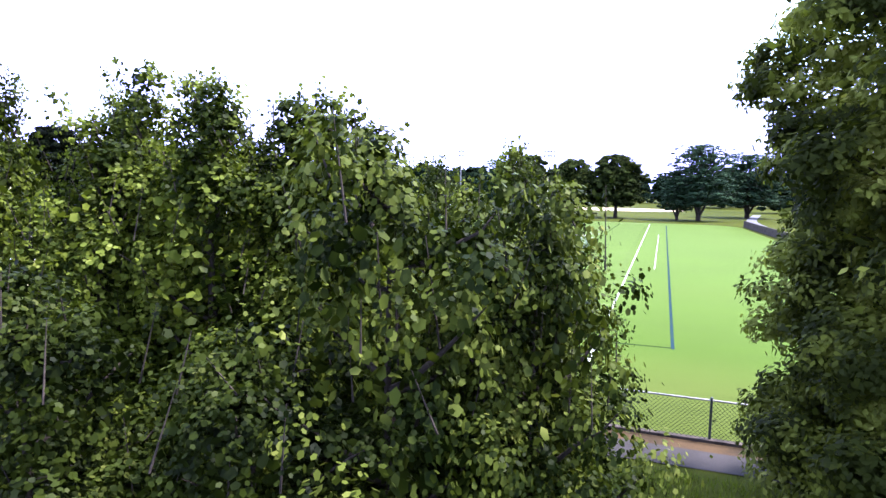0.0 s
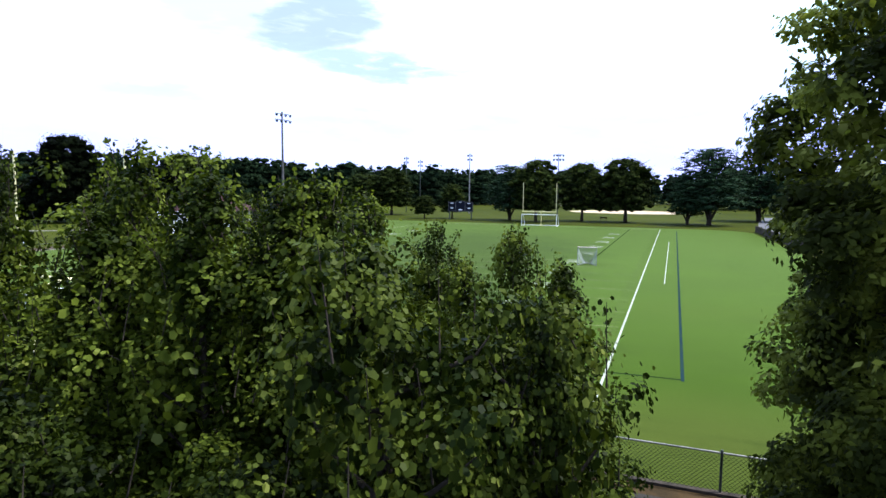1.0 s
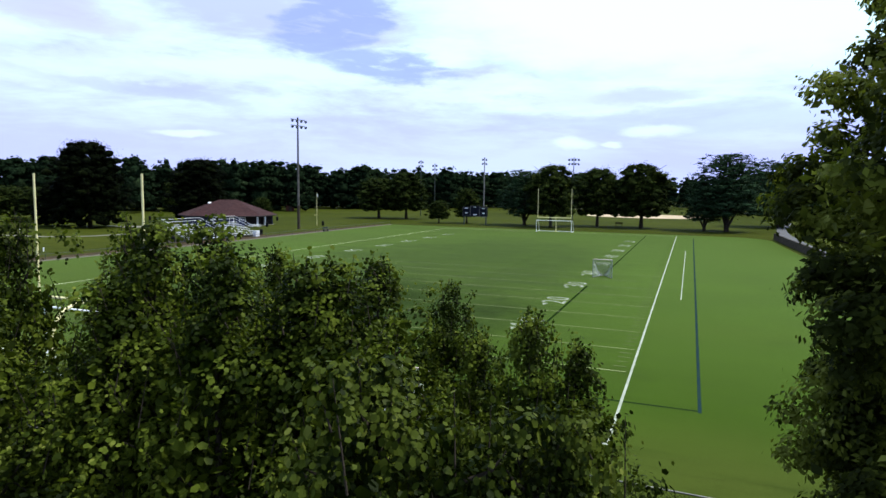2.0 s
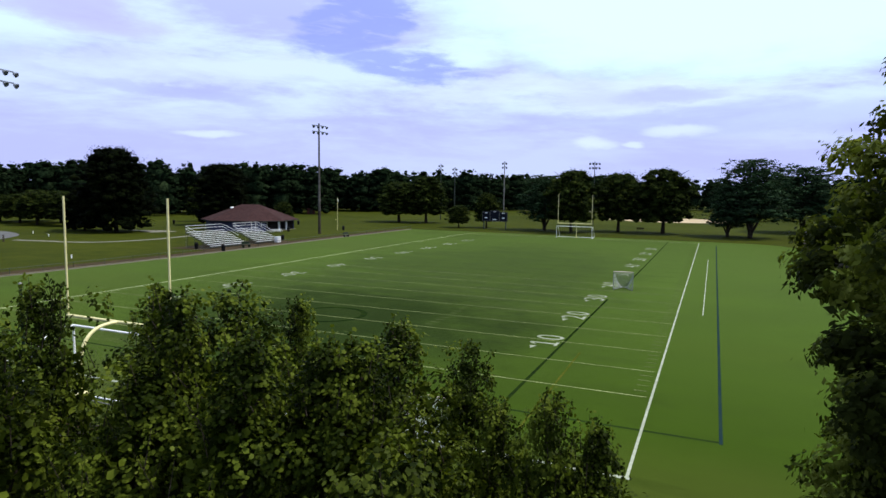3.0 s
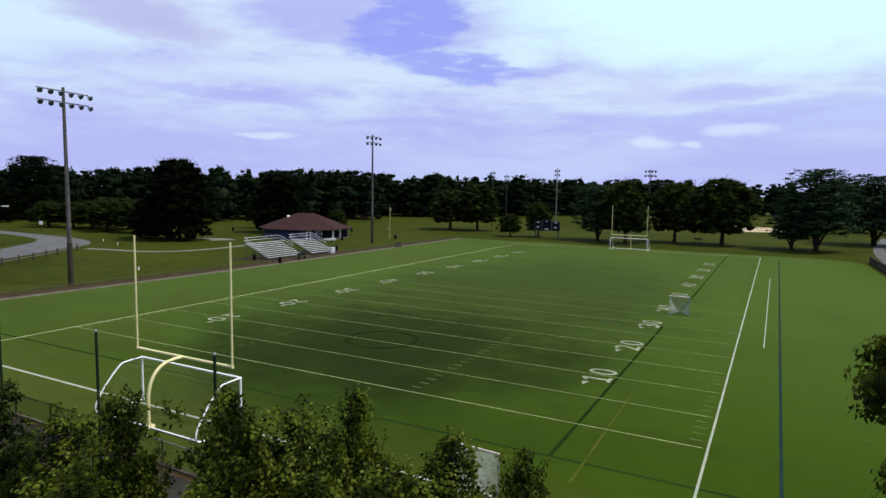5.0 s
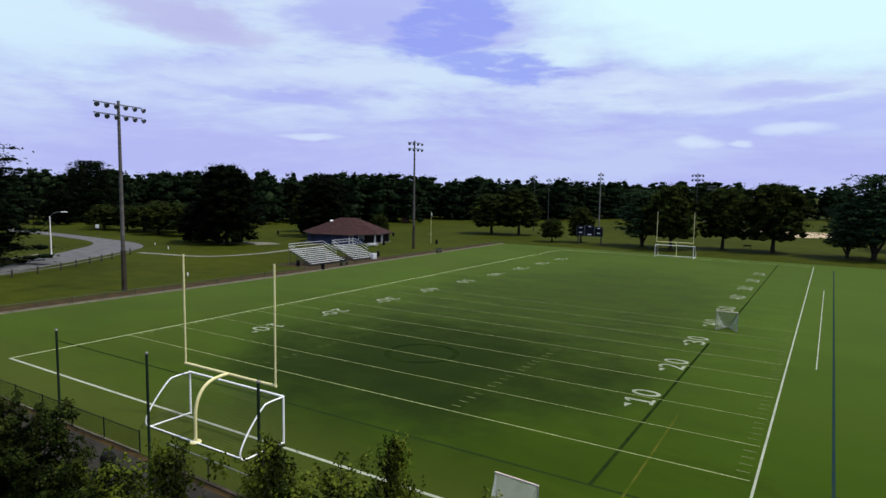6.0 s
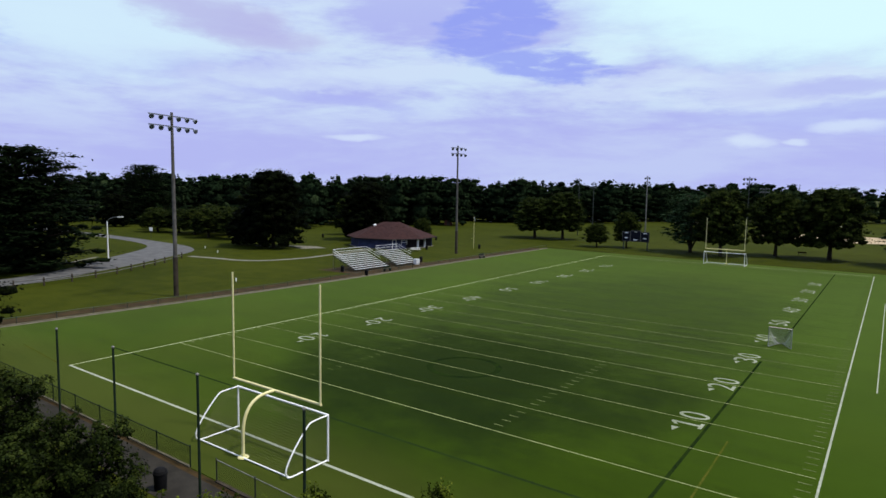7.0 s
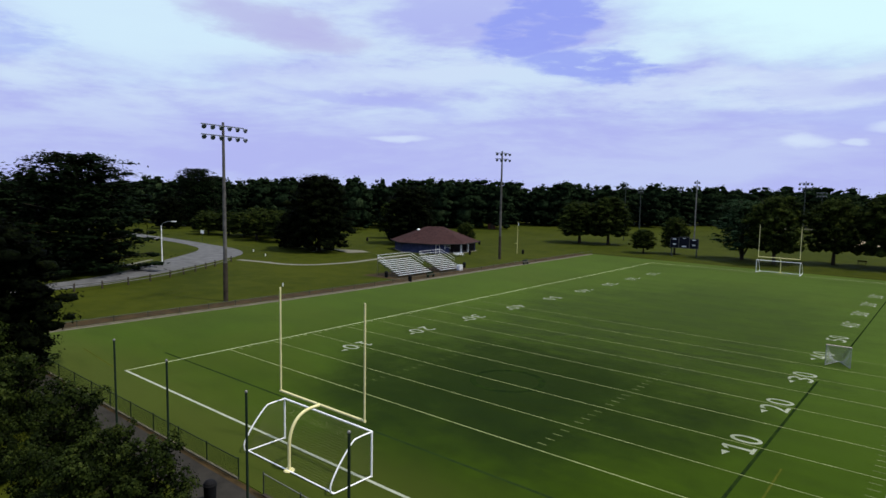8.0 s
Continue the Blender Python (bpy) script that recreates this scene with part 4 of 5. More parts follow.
# ---------------------------------------------------------------- pavilion
def pavilion(cx, cy):
    hall = thing("pavilion", "eight-sided blue pavilion with a red-brown hipped shingle roof", "pavilion", (cx, cy, 0))
    radius, eave, top = 10.0, 2.45, 5.75

    def corner(i, r=radius):
        a = radians(-100 + 45 * i)
        return Vector((r * math.cos(a), r * math.sin(a), 0))

    def wall(name, p, q, z0=0.0, z1=eave, thick=0.2, material=BLUE_WALL):
        d = (q - p)
        m = Matrix.Translation(p) @ Matrix.Rotation(math.atan2(d.y, d.x), 4, "Z")
        bm = bmesh.new()
        box(bm, 0.0, d.length, 0.0, thick, z0, z1, m)
        return part(name, bm, material, hall)

    split = corner(1).lerp(corner(2), 0.62)
    wall("wall", corner(0), corner(1))
    wall("wall", corner(1), split)
    for i in (3, 4, 5, 6, 7):
        wall("wall", corner(i), corner(i + 1))
    inner_a, inner_b = split * 0.72, corner(3) * 0.72
    # porch shade is put into the colour: inner walls take the dark fascia material
    for p, q in ((split, inner_a), (inner_a, corner(2, radius * 0.70)), (corner(2, radius * 0.70), inner_b), (inner_b, corner(3))):
        wall("porch_wall", p, q, material=FASCIA)
    for p in (corner(2, radius - 0.2), corner(2, radius - 0.2).lerp(corner(3, radius - 0.2), 0.5)):
        part("column", soft_box(p.x - 0.17, p.x + 0.17, p.y - 0.17, p.y + 0.17, 0, eave, 0.03), WHITE_PAINT, hall, "white porch column")
    # white door and window in the front wall
    d = (split - corner(1)).normalized()
    out = Vector((d.y, -d.x, 0))
    for s, wide, z0, z1 in ((1.2, 1.0, 0.0, 2.1), (3.4, 1.4, 1.0, 2.0)):
        p = corner(1) + d * s + out * 0.03
        m = Matrix.Translation(p) @ Matrix.Rotation(math.atan2(d.y, d.x), 4, "Z")
        bm = bmesh.new()
        for x0, x1, a, b in ((0, 0.1, z0, z1), (wide - 0.1, wide, z0, z1), (0.1, wide - 0.1, z1 - 0.1, z1), (0.1, wide - 0.1, (z0 + z1) / 2 - 0.04, (z0 + z1) / 2 + 0.04)):
            box(bm, x0, x1, -0.03, 0.03, a, b, m)
        part("opening_frame", bm, WHITE_PAINT, hall)
    # roof: eight slopes with shallow courses of shingles, a fascia and a soffit
    bm = bmesh.new()
    courses, eave_r = 15, 11.1
    peak = [Vector((-1.8, -0.9, top)), Vector((1.8, 0.9, top))]

    def ring(s):
        out = []
        for i in range(8):
            p = corner(i, eave_r)
            p.z = eave - 0.12
            end = peak[1] if p.dot(peak[1] - peak[0]) > 0 else peak[0]
            out.append(p.lerp(end, s))
        return out

    for k in range(courses):
        a, b, under = ring(k / courses), ring((k + 1) / courses), ring(k / courses)
        for v in a:
            v.z += 0.05
        for i in range(8):
            j = (i + 1) % 8
            q = [a[i], a[j], b[j], b[i]]
            bm.faces.new([bm.verts.new(v) for v in q])
            bm.faces.new([bm.verts.new(v) for v in (under[i], under[j], a[j], a[i])])
    bmesh.ops.remove_doubles(bm, verts=bm.verts[:], dist=0.002)
    part("roof", bm, SHINGLE, hall, "red-brown shingle roof")
    bm = bmesh.new()
    outer, inside = [corner(i, eave_r + 0.02) for i in range(8)], [corner(i, radius - 0.6) for i in range(8)]
    for i in range(8):
        j = (i + 1) % 8
        up, dn = Vector((0, 0, eave - 0.09)), Vector((0, 0, eave - 0.3))
        bm.faces.new([bm.verts.new(v) for v in (outer[i] + dn, outer[j] + dn, outer[j] + up, outer[i] + up)])
        bm.faces.new([bm.verts.new(v) for v in (outer[i] + dn, inside[i] + dn, inside[j] + dn, outer[j] + dn)])
    part("fascia", bm, FASCIA, hall, "dark eave boards")
    bm = bmesh.new()
    bmesh.ops.create_cone(bm, cap_ends=True, segments=14, radius1=0.30, radius2=0.30, depth=0.5)
    bmesh.ops.create_uvsphere(bm, u_segments=14, v_segments=8, radius=0.42, matrix=Matrix.Translation((0, 0, 0.35)) @ Matrix.Diagonal((1, 1, 0.6, 1)))
    vent = part("roof_vent", bm, WHITE_PAINT, hall, "white domed roof vent")
    vent.matrix_basis = pose(-2.9, -2.9, 4.65)
    bm = bmesh.new()
    box(bm, -0.25, 0.25, -0.25, 0.25, 0, 0.35)
    pipe = part("roof_box", bm, FASCIA, hall)
    pipe.matrix_basis = pose(-2.2, -4.6, 3.9)
    bm = bmesh.new()
    rim = [bm.verts.new(corner(i, 10.6) + Vector((0, 0, 0.03))) for i in range(8)]
    bm.faces.new(rim)
    part("floor_slab", bm, CONCRETE, hall)


pavilion(-73.8, 95.5)


# ---------------------------------------------------------------- bleachers
def bleacher(at, length, rows=9):
    stand = thing("bleacher", "aluminium bleacher with rows of plank seats and rails", "bleacher", at, group="bleachers")
    tread, rise = 0.6, 0.25
    seat = foot = None
    for k in range(rows):
        x, z = -k * tread, 0.45 + k * rise
        if seat is None:
            seat = part("seat_plank", soft_box(-0.135, 0.135, 0, length, -0.03, 0.03, 0.012), ALUMINIUM, stand)
            seat.matrix_basis = pose(x, 0, z)
            # dark material on the foot planks stands in for shade between the seats
            foot = part("foot_plank", soft_box(-0.09, 0.09, 0, length, -0.025, 0.025, 0.012), FENCE_STEEL, stand)
            foot.matrix_basis = pose(x - 0.33, 0, z - 0.2)
        else:
            shared("seat_plank", seat.data, stand, pose(x, 0, z))
            shared("foot_plank", foot.data, stand, pose(x - 0.33, 0, z - 0.2))
    back, high = -(rows - 1) * tread, 0.45 + (rows - 1) * rise
    n = max(2, round(length / 2.2))
    for i in range(n + 1):
        y = 0.08 + i * (length - 0.16) / n
        bm = bmesh.new()
        tube(bm, [(0.1, y, 0.36), (back - 0.3, y, high - 0.12)], 0.035, 6)
        tube(bm, [(0.1, y, 0.03), (back - 0.3, y, 0.03)], 0.035, 6)
        for s in (0.0, 0.35, 0.7, 1.0):
            x = back * s
            tube(bm, [(x, y, 0.0), (x, y, 0.36 + (high - 0.45) * s)], 0.03, 6)
        tube(bm, [(0.0, y, 0.05), (back, y, high - 0.2)], 0.02, 6)
        # the seats' shade on the frame is put into its dark material
        part("support_frame", bm, FENCE_STEEL, stand, "support frame, coloured dark for the shade under the seats")
    for z in (0.55, 1.0):
        part("back_rail", one_tube([(back - 0.3, 0, high + z), (back - 0.3, length, high + z)], 0.03, 8), ALUMINIUM, stand)
        for y in (0.0, length):
            part("side_rail", one_tube([(back - 0.3, y, high + z), (back * 0.35, y, high * 0.45 + z)], 0.03, 8), ALUMINIUM, stand)
    for y in (0.0, length / 2, length):
        part("rail_post", one_tube([(back - 0.3, y, 0.0), (back - 0.3, y, high + 1.0)], 0.028, 8), RAIL_STEEL, stand)
    return stand


bleacher((-45.7, 53.5, 0), 8.2)
bleacher((-45.4, 63.9, 0), 6.2)


# ---------------------------------------------------------------- bins, bench, small things
def trash_bin(at):
    b = thing("trash_bin", "black round trash bin with a domed lid", "trash bin", at, group="trash bins")
    part("body", one_tube([(0, 0, 0), (0, 0, 0.05), (0, 0, 0.80)], [0.24, 0.27, 0.30], 18), BLACK_PLASTIC, b)
    part("rim", one_tube([(0, 0, 0.78), (0, 0, 0.84)], 0.33, 18), BLACK_PLASTIC, b)
    bm = bmesh.new()
    bmesh.ops.create_uvsphere(bm, u_segments=18, v_segments=8, radius=0.30, matrix=Matrix.Translation((0, 0, 0.86)) @ Matrix.Diagonal((1, 1, 0.75, 1)))
    bmesh.ops.delete(bm, geom=[v for v in bm.verts if v.co.z < 0.84], context="VERTS")
    part("lid", bm, BLACK_PLASTIC, b)
    return b


BIN = trash_bin((-0.15, -6.45, 0.02))
for x, y in ((-41.6, 51.9), (-47.7, 52.6), (-46.8, 72.8), (-60.8, 92.8), (-53.2, 103.6), (-75.5, 116.3), (-102.7, 99.7)):
    copy_thing(BIN, pose(x, y, 0.0))


def bench(at, turn, material, label):
    b = thing("bench", label, "bench", at, turn)
    part("seat", soft_box(-0.9, 0.9, -0.18, 0.18, 0.42, 0.48, 0.015), material, b)
    part("backrest", soft_box(-0.9, 0.9, 0.20, 0.25, 0.6, 0.95, 0.015), material, b)
    for x in (-0.7, 0.7):
        part("leg", soft_box(x - 0.05, x + 0.05, -0.16, 0.24, 0, 0.42, 0.012), material, b)
    return b


bench((-41.6, 86.6, 0), 88, FENCE_STEEL, "dark metal bench beside the field edge")
bench((-42.6, 58.2, 0), 90, POST_GREEN, "dark green bench in front of the bleachers")
bench((9.9, 142.7, 0), 5, RAIL_WOOD, "dark wooden bench on the grass under trees")


def picnic_table(at, turn):
    t = thing("picnic_table", "pale picnic table outside the pavilion porch", "table", at, turn)
    part("tabletop", soft_box(-1.1, 1.1, -0.4, 0.4, 0.70, 0.76, 0.015), WHITE_PAINT, t)
    for y in (-0.7, 0.7):
        part("seat", soft_box(-1.1, 1.1, y - 0.14, y + 0.14, 0.42, 0.47, 0.012), WHITE_PAINT, t)
    for x in (-0.75, 0.75):
        bm = bmesh.new()
        tube(bm, [(x, -0.65, 0), (x, -0.2, 0.7)], 0.04, 6)
        tube(bm, [(x, 0.65, 0), (x, 0.2, 0.7)], 0.04, 6)
        tube(bm, [(x, -0.75, 0.4), (x, 0.75, 0.4)], 0.035, 6)
        part("leg_frame", bm, LAMP_METAL, t)


picnic_table((-60.3, 88.0, 0), 60)


def equipment_box(at):
    b = thing("equipment_box", "pale grey equipment box beside the bleacher", "box", at)
    part("body", soft_box(-0.35, 0.35, -0.5, 0.5, 0.0, 0.95, 0.03), ALUMINIUM, b)
    part("lid", soft_box(-0.38, 0.38, -0.53, 0.53, 0.955, 1.03, 0.02), ALUMINIUM, b)


equipment_box((-44.9, 69.0, 0))


def storage_shed(at, turn):
    s = thing("storage_shed", "small red-brown storage shed under far trees", "shed", at, turn)
    part("wall", soft_box(-1.4, 1.4, -1.2, 1.2, 0, 2.1, 0.02), SHED_WOOD, s)
    bm = bmesh.new()
    for side in (-1, 1):
        vs = [bm.verts.new(v) for v in ((side * 1.65, -1.4, 2.0), (side * 1.65, 1.4, 2.0), (0, 1.4, 2.75), (0, -1.4, 2.75))]
        bm.faces.new(vs)
    bmesh.ops.solidify(bm, geom=bm.faces[:], thickness=0.08)
    part("roof", bm, SHINGLE, s)
    part("door", soft_box(-0.55, 0.55, -1.26, -1.205, 0.05, 1.9, 0.015), RAIL_WOOD, s)


storage_shed((-114.0, 176.0, 0), 40)


def marker(at, high):
    b = thing("marker_post", "short white marker post in the grass", "post", at, group="marker posts")
    part("body", soft_box(-0.06, 0.06, -0.06, 0.06, 0, high, 0.02), WHITE_PAINT, b)
    part("cap", soft_box(-0.08, 0.08, -0.08, 0.08, high + 0.003, high + 0.06, 0.015), WHITE_PAINT, b)
    return b


MARK = marker((-51.5, 34.5, 0), 0.45)
for x, y in ((-91.0, 28.0), (-97.7, 59.6), (-88.0, 56.2)):
    copy_thing(MARK, pose(x, y, 0))


def sign_post(at):
    s = thing("sign_post", "small pale sign on a post by the road", "sign", at, 30)
    part("post", one_tube([(0, 0, 0), (0, 0, 2.3)], 0.05, 8), FENCE_STEEL, s)
    part("sign_plate", soft_box(-0.45, 0.45, -0.02, 0.02, 2.0, 2.9, 0.008), WHITE_PAINT, s)


sign_post((-130.0, 65.0, 0))


def litter(at):
    """A crumpled white paper bag."""
    bm = bmesh.new()
    bmesh.ops.create_icosphere(bm, subdivisions=2, radius=0.2)
    rng = np.random.default_rng(3)
    for v in bm.verts:
        v.co *= float(rng.uniform(0.7, 1.25))
        v.co.z = max(-0.09, v.co.z * 0.6)
    bag = part("paper_bag", bm, WHITE_PAINT, None)
    bag.matrix_basis = pose(at[0], at[1], at[2] + 0.085)
    tagged(bag, "crumpled white paper bag dropped beside the footpath", "litter")


litter((-9.9, -6.75, 0.02))


# ---------------------------------------------------------------- trees
def trunk_mesh(height, radius, limbs, rng, reach=0.3, start=0.25, sides=9):
    bm = bmesh.new()
    lean = rng.normal(0, 0.02, 2)
    pts = [(lean[0] * z, lean[1] * z, z) for z in np.linspace(0, height, 6)]
    tube(bm, pts, list(radius * np.array((1.25, 0.9, 0.75, 0.55, 0.35, 0.12))), sides)
    for i in range(limbs):
        a, z = 2.4 * i + rng.uniform(-0.4, 0.4), height * rng.uniform(start, 0.8)
        r = reach * height * rng.uniform(0.6, 1.1)
        p = Vector((lean[0] * z, lean[1] * z, z))
        d = Vector((math.cos(a), math.sin(a), 0))
        tube(bm, [p, p + d * r * 0.4 + Vector((0, 0, r * 0.45)), p + d * r + Vector((0, 0, r * 0.9))],
             [radius * 0.45, radius * 0.3, radius * 0.1], 6)
    return bm


def twig_tree(name, label, category, height, spread, seed, material, profile, branches=25, clumps=4, per=152, leaf=0.072, tuft=0.34, tall=1.6, base=0.08, upward=0.75,
              group="", outline=None, inner=2600, jitter=(0.55, 1.1), stray=0.12, core=0.55, shoots=0):
    """A leafy tree: branches that climb from the trunk and carry tufts of leaves, each tuft leafy outside and hollow within.
    profile gives the crown's radius, as a share of spread, at even steps from foot to top."""
    rng = np.random.default_rng(seed)
    tree = thing(name, label, category, group=group)
    steps = np.linspace(0, 1, len(profile))
    bm = bmesh.new()
    tube(bm, [(0, 0, 0), (0.03, 0.02, height * 0.35), (-0.03, 0.0, height * 0.65), (0, 0, height * 0.86)], [0.013 * height, 0.010 * height, 0.006 * height, 0.012], 8)
    where, facing, back, back_facing = [], [], [], []

    def leafy_tuft(c, size, n):
        p = rng.normal(0, 1, (n, 3))
        p /= np.linalg.norm(p, axis=1)[:, None]
        out = c * np.array((1, 1, 0.0))
        out = out / (np.linalg.norm(out) + 0.3)
        axis = out * 0.75 + np.array((0, 0, 1.0))
        axis /= np.linalg.norm(axis)
        # light-seeking: the shaded underside of a tuft is almost bare
        low = p @ axis
        low = np.where((low < -0.12) & (rng.uniform(0, 1, n) < 0.85), low, 0.0)
        p -= 2 * low[:, None] * axis
        knobs = rng.normal(0, 1, (6, 3))
        knobs /= np.linalg.norm(knobs, axis=1)[:, None]
        r = 0.72 + 0.42 * np.clip((p @ knobs.T).max(1), 0, 1) ** 3
        q = c + p * np.array((size, size, size * tall)) * (r * rng.normal(1.0, 0.09, n))[:, None]
        lone = rng.uniform(0, 1, n) < stray
        q[lone] += p[lone] * size * rng.uniform(0.1, 0.9, (int(lone.sum()), 1))
        q[:, 2] = np.clip(q[:, 2], 0.05, height)
        where.append(q)
        facing.append(p + out * 0.3 + np.array((0, 0, 0.45)))
        # older, larger leaves behind the outer ones close the tuft
        k = int(n * 0.42)
        i = rng.permutation(n)[:k]
        back.append(c + (q[i] - c) * rng.uniform(0.55, 0.85, (k, 1)))
        back_facing.append(p[i] + np.array((0, 0, 0.3)))

    for i in range(branches):
        f = base + (0.96 - base) * (i + rng.uniform(0, 0.8)) / branches
        reach = max(0.1, spread * float(np.interp(f, steps, profile)) * rng.uniform(*jitter) - tuft * 0.6)
        climb = upward * rng.uniform(0.7, 1.3) * (reach + 0.25)
        tip_z = min(height * f, height - tuft * tall * 0.9)
        z0 = max(0.03 * height, tip_z - climb)
        a = 2.399 * i + rng.uniform(-0.5, 0.5)
        d = np.array((math.cos(a), math.sin(a), 0))
        pts = [np.array((0, 0, z0)) + d * reach * s + np.array((0, 0, (tip_z - z0) * s ** 1.4)) + rng.normal(0, 0.04, 3) * s for s in (0, 0.3, 0.6, 0.85, 1.0)]
        tube(bm, pts, [0.035, 0.028, 0.02, 0.012, 0.005], 5)
        for k in range(clumps):
            s = 1.0 - 0.62 * k / max(1, clumps - 1) * rng.uniform(0.7, 1.1) if k else 1.0
            j = min(int(s * 4), 3)
            p = pts[j] + (pts[j + 1] - pts[j]) * (s * 4 - j)
            c = p + rng.normal(0, tuft * 0.35, 3) * np.array((1, 1, 0.8))
            g = (1.25 - 0.6 * f) * rng.uniform(0.65, 1.2)
            leafy_tuft(c, tuft * g, int(per * max(0.3, g * g)))
    for k in range(5):
        leafy_tuft(np.array((*rng.normal(0, tuft * 0.25, 2), height * (0.80 + 0.045 * k) - tuft * 0.3)), tuft * (0.95 - 0.1 * k), int(per * 0.8))
    # upright young shoots that break the outline
    for k in range(shoots):
        f, a = rng.uniform(0.6, 0.97), rng.uniform(0, 2 * math.pi)
        r = spread * float(np.interp(f, steps, profile)) * rng.uniform(0.1, 0.8)
        p = np.array((r * math.cos(a), r * math.sin(a), height * f - 0.2))
        q = p + np.array((*rng.normal(0, 0.13, 2), rng.uniform(0.35, 0.75)))
        q[2] = min(q[2], height + 0.1)
        tube(bm, [p, q], [0.010, 0.003], 4, False)
        n = 30
        s = rng.uniform(0.0, 1.0, n)[:, None]
        where.append(p + (q - p) * s + rng.normal(0, 0.085, (n, 3)) * (1.25 - 0.8 * s))
        facing.append(rng.normal(0, 0.7, (n, 3)) + np.array((0, 0, 0.5)))
    part("trunk", bm, BARK, tree)
    # shaded leaves deep in the crown
    f, a = rng.uniform(0.02, 0.85, inner), rng.uniform(0, 2 * math.pi, inner)
    r = spread * core * np.interp(f, steps, profile) * np.sqrt(rng.uniform(0, 1, inner))
    where.append(np.stack((r * np.cos(a), r * np.sin(a), height * f), 1))
    facing.append(rng.normal(0, 1, (inner, 3)))
    outer = sum(len(w) for w in where)
    where, facing = np.concatenate(where + back), np.concatenate(facing + back_facing)
    size = leaf * rng.uniform(0.75, 1.25, len(where))
    size[outer - inner:] *= 1.4
    size[outer - inner:outer] *= 1.45
    crown = new("crown", leaf_mesh("crown", where, facing, size, material, outline, rng=rng, spread=0.42))
    crown.parent = tree
    return tree


SPIRE, DOME = (0.6, 0.82, 0.97, 1.0, 0.96, 0.82, 0.62, 0.42, 0.16), (0.75, 0.95, 1.0, 0.95, 0.8, 0.5)
PEAR_LABEL = "young leafy pear tree with glossy round green leaves"
PEARS = [twig_tree("pear_tree", PEAR_LABEL, "tree", 8.0, s, seed, PEAR_LEAF, SPIRE, 26, 4, 108, 0.073, 0.40, 1.2, group="young trees by the path", outline=OVAL, inner=2600, core=0.62, shoots=60, stray=0.04) for s, seed in ((2.15, 11), (1.95, 12), (2.25, 13))]


def place(template, x, y, scale, turn=0.0, first=False, wide=1.0):
    m = pose(x, y, 0, 0, 0, turn) @ Matrix.Diagonal((scale * wide, scale * wide, scale, 1))
    if first:
        template.matrix_basis = m
        return template
    return copy_thing(template, m)


PEAR_SPOTS = [(16.3, -14.4, 8.15, 0.88), (17.3, -12.8, 7.9, 1.05), (19.5, -13.3, 8.1, 1.0), (18.4, -10.2, 7.2, 0.95), (21.6, -14.0, 7.7, 1.05), (22.5, -10.4, 6.8, 0.9),
              (24.7, -13.0, 6.85, 0.9), (22.2, -13.8, 7.75, 1.0), (14.4, -14.4, 7.3, 1.1), (21.7, -11.7, 7.3, 1.25), (20.8, -14.7, 7.85, 1.0), (17.2, -15.9, 7.4, 1.2),
              (23.6, -12.0, 6.3, 1.0), (20.4, -11.8, 6.9, 1.25), (19.1, -14.1, 8.05, 0.95), (16.8, -12.4, 7.3, 0.85), (25.3, -12.6, 6.6, 0.92), (19.0, -14.9, 7.2, 1.15)]
for i, (x, y, h, wide) in enumerate(PEAR_SPOTS):
    place(PEARS[i % 3], x, y, h / 8.0, 67 * i, i < 3, wide)

SHRUB_GROUP = "shrubs by the path"
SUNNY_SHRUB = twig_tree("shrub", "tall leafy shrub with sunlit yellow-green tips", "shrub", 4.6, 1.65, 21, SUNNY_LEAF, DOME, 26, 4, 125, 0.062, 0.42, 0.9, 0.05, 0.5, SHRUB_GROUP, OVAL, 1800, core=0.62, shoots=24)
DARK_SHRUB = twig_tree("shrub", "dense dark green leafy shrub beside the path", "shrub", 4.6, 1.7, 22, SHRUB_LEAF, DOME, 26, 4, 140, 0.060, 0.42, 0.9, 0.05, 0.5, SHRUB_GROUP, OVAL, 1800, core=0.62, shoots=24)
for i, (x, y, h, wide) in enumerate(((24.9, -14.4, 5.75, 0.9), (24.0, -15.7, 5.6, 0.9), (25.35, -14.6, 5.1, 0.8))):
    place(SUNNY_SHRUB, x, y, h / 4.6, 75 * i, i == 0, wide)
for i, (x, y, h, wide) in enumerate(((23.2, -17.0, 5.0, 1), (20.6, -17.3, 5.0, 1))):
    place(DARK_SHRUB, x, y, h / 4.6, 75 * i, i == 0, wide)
THICKET = [twig_tree("thicket_shrub", "broad dark leafy shrub in the thicket by the footpath", "shrub", 4.6, s, seed, THICKET_LEAF, DOME, 30, 3, 85, 0.135, 0.46, 0.9, 0.03, 0.45,
                     "thicket by the footpath", ROUND, 500) for s, seed in ((2.1, 23), (2.3, 24))]
THICKET_SPOTS = [(0.2, -9.2, 4.25, 0.9), (3.4, -9.7, 2.9, 0.75), (-2.6, -9.6, 4.4, 0.95), (-5.6, -9.4, 4.8, 1.1), (-9.0, -9.2, 5.0, 1.15), (-12.5, -9.0, 5.0, 1.15), (-17.0, -9.0, 5.0, 1.15),
                 (-5.0, -12.4, 5.2, 1.15), (-1.0, -12.0, 4.6, 1.1), (-21.0, -9.0, 5.2, 1.15), (-26, -9, 6.0, 1.15), (-10.0, -12.5, 6.0, 1.15), (-15.0, -12.8, 6.2, 1.15), (-31, -10, 6.5, 1.15)]
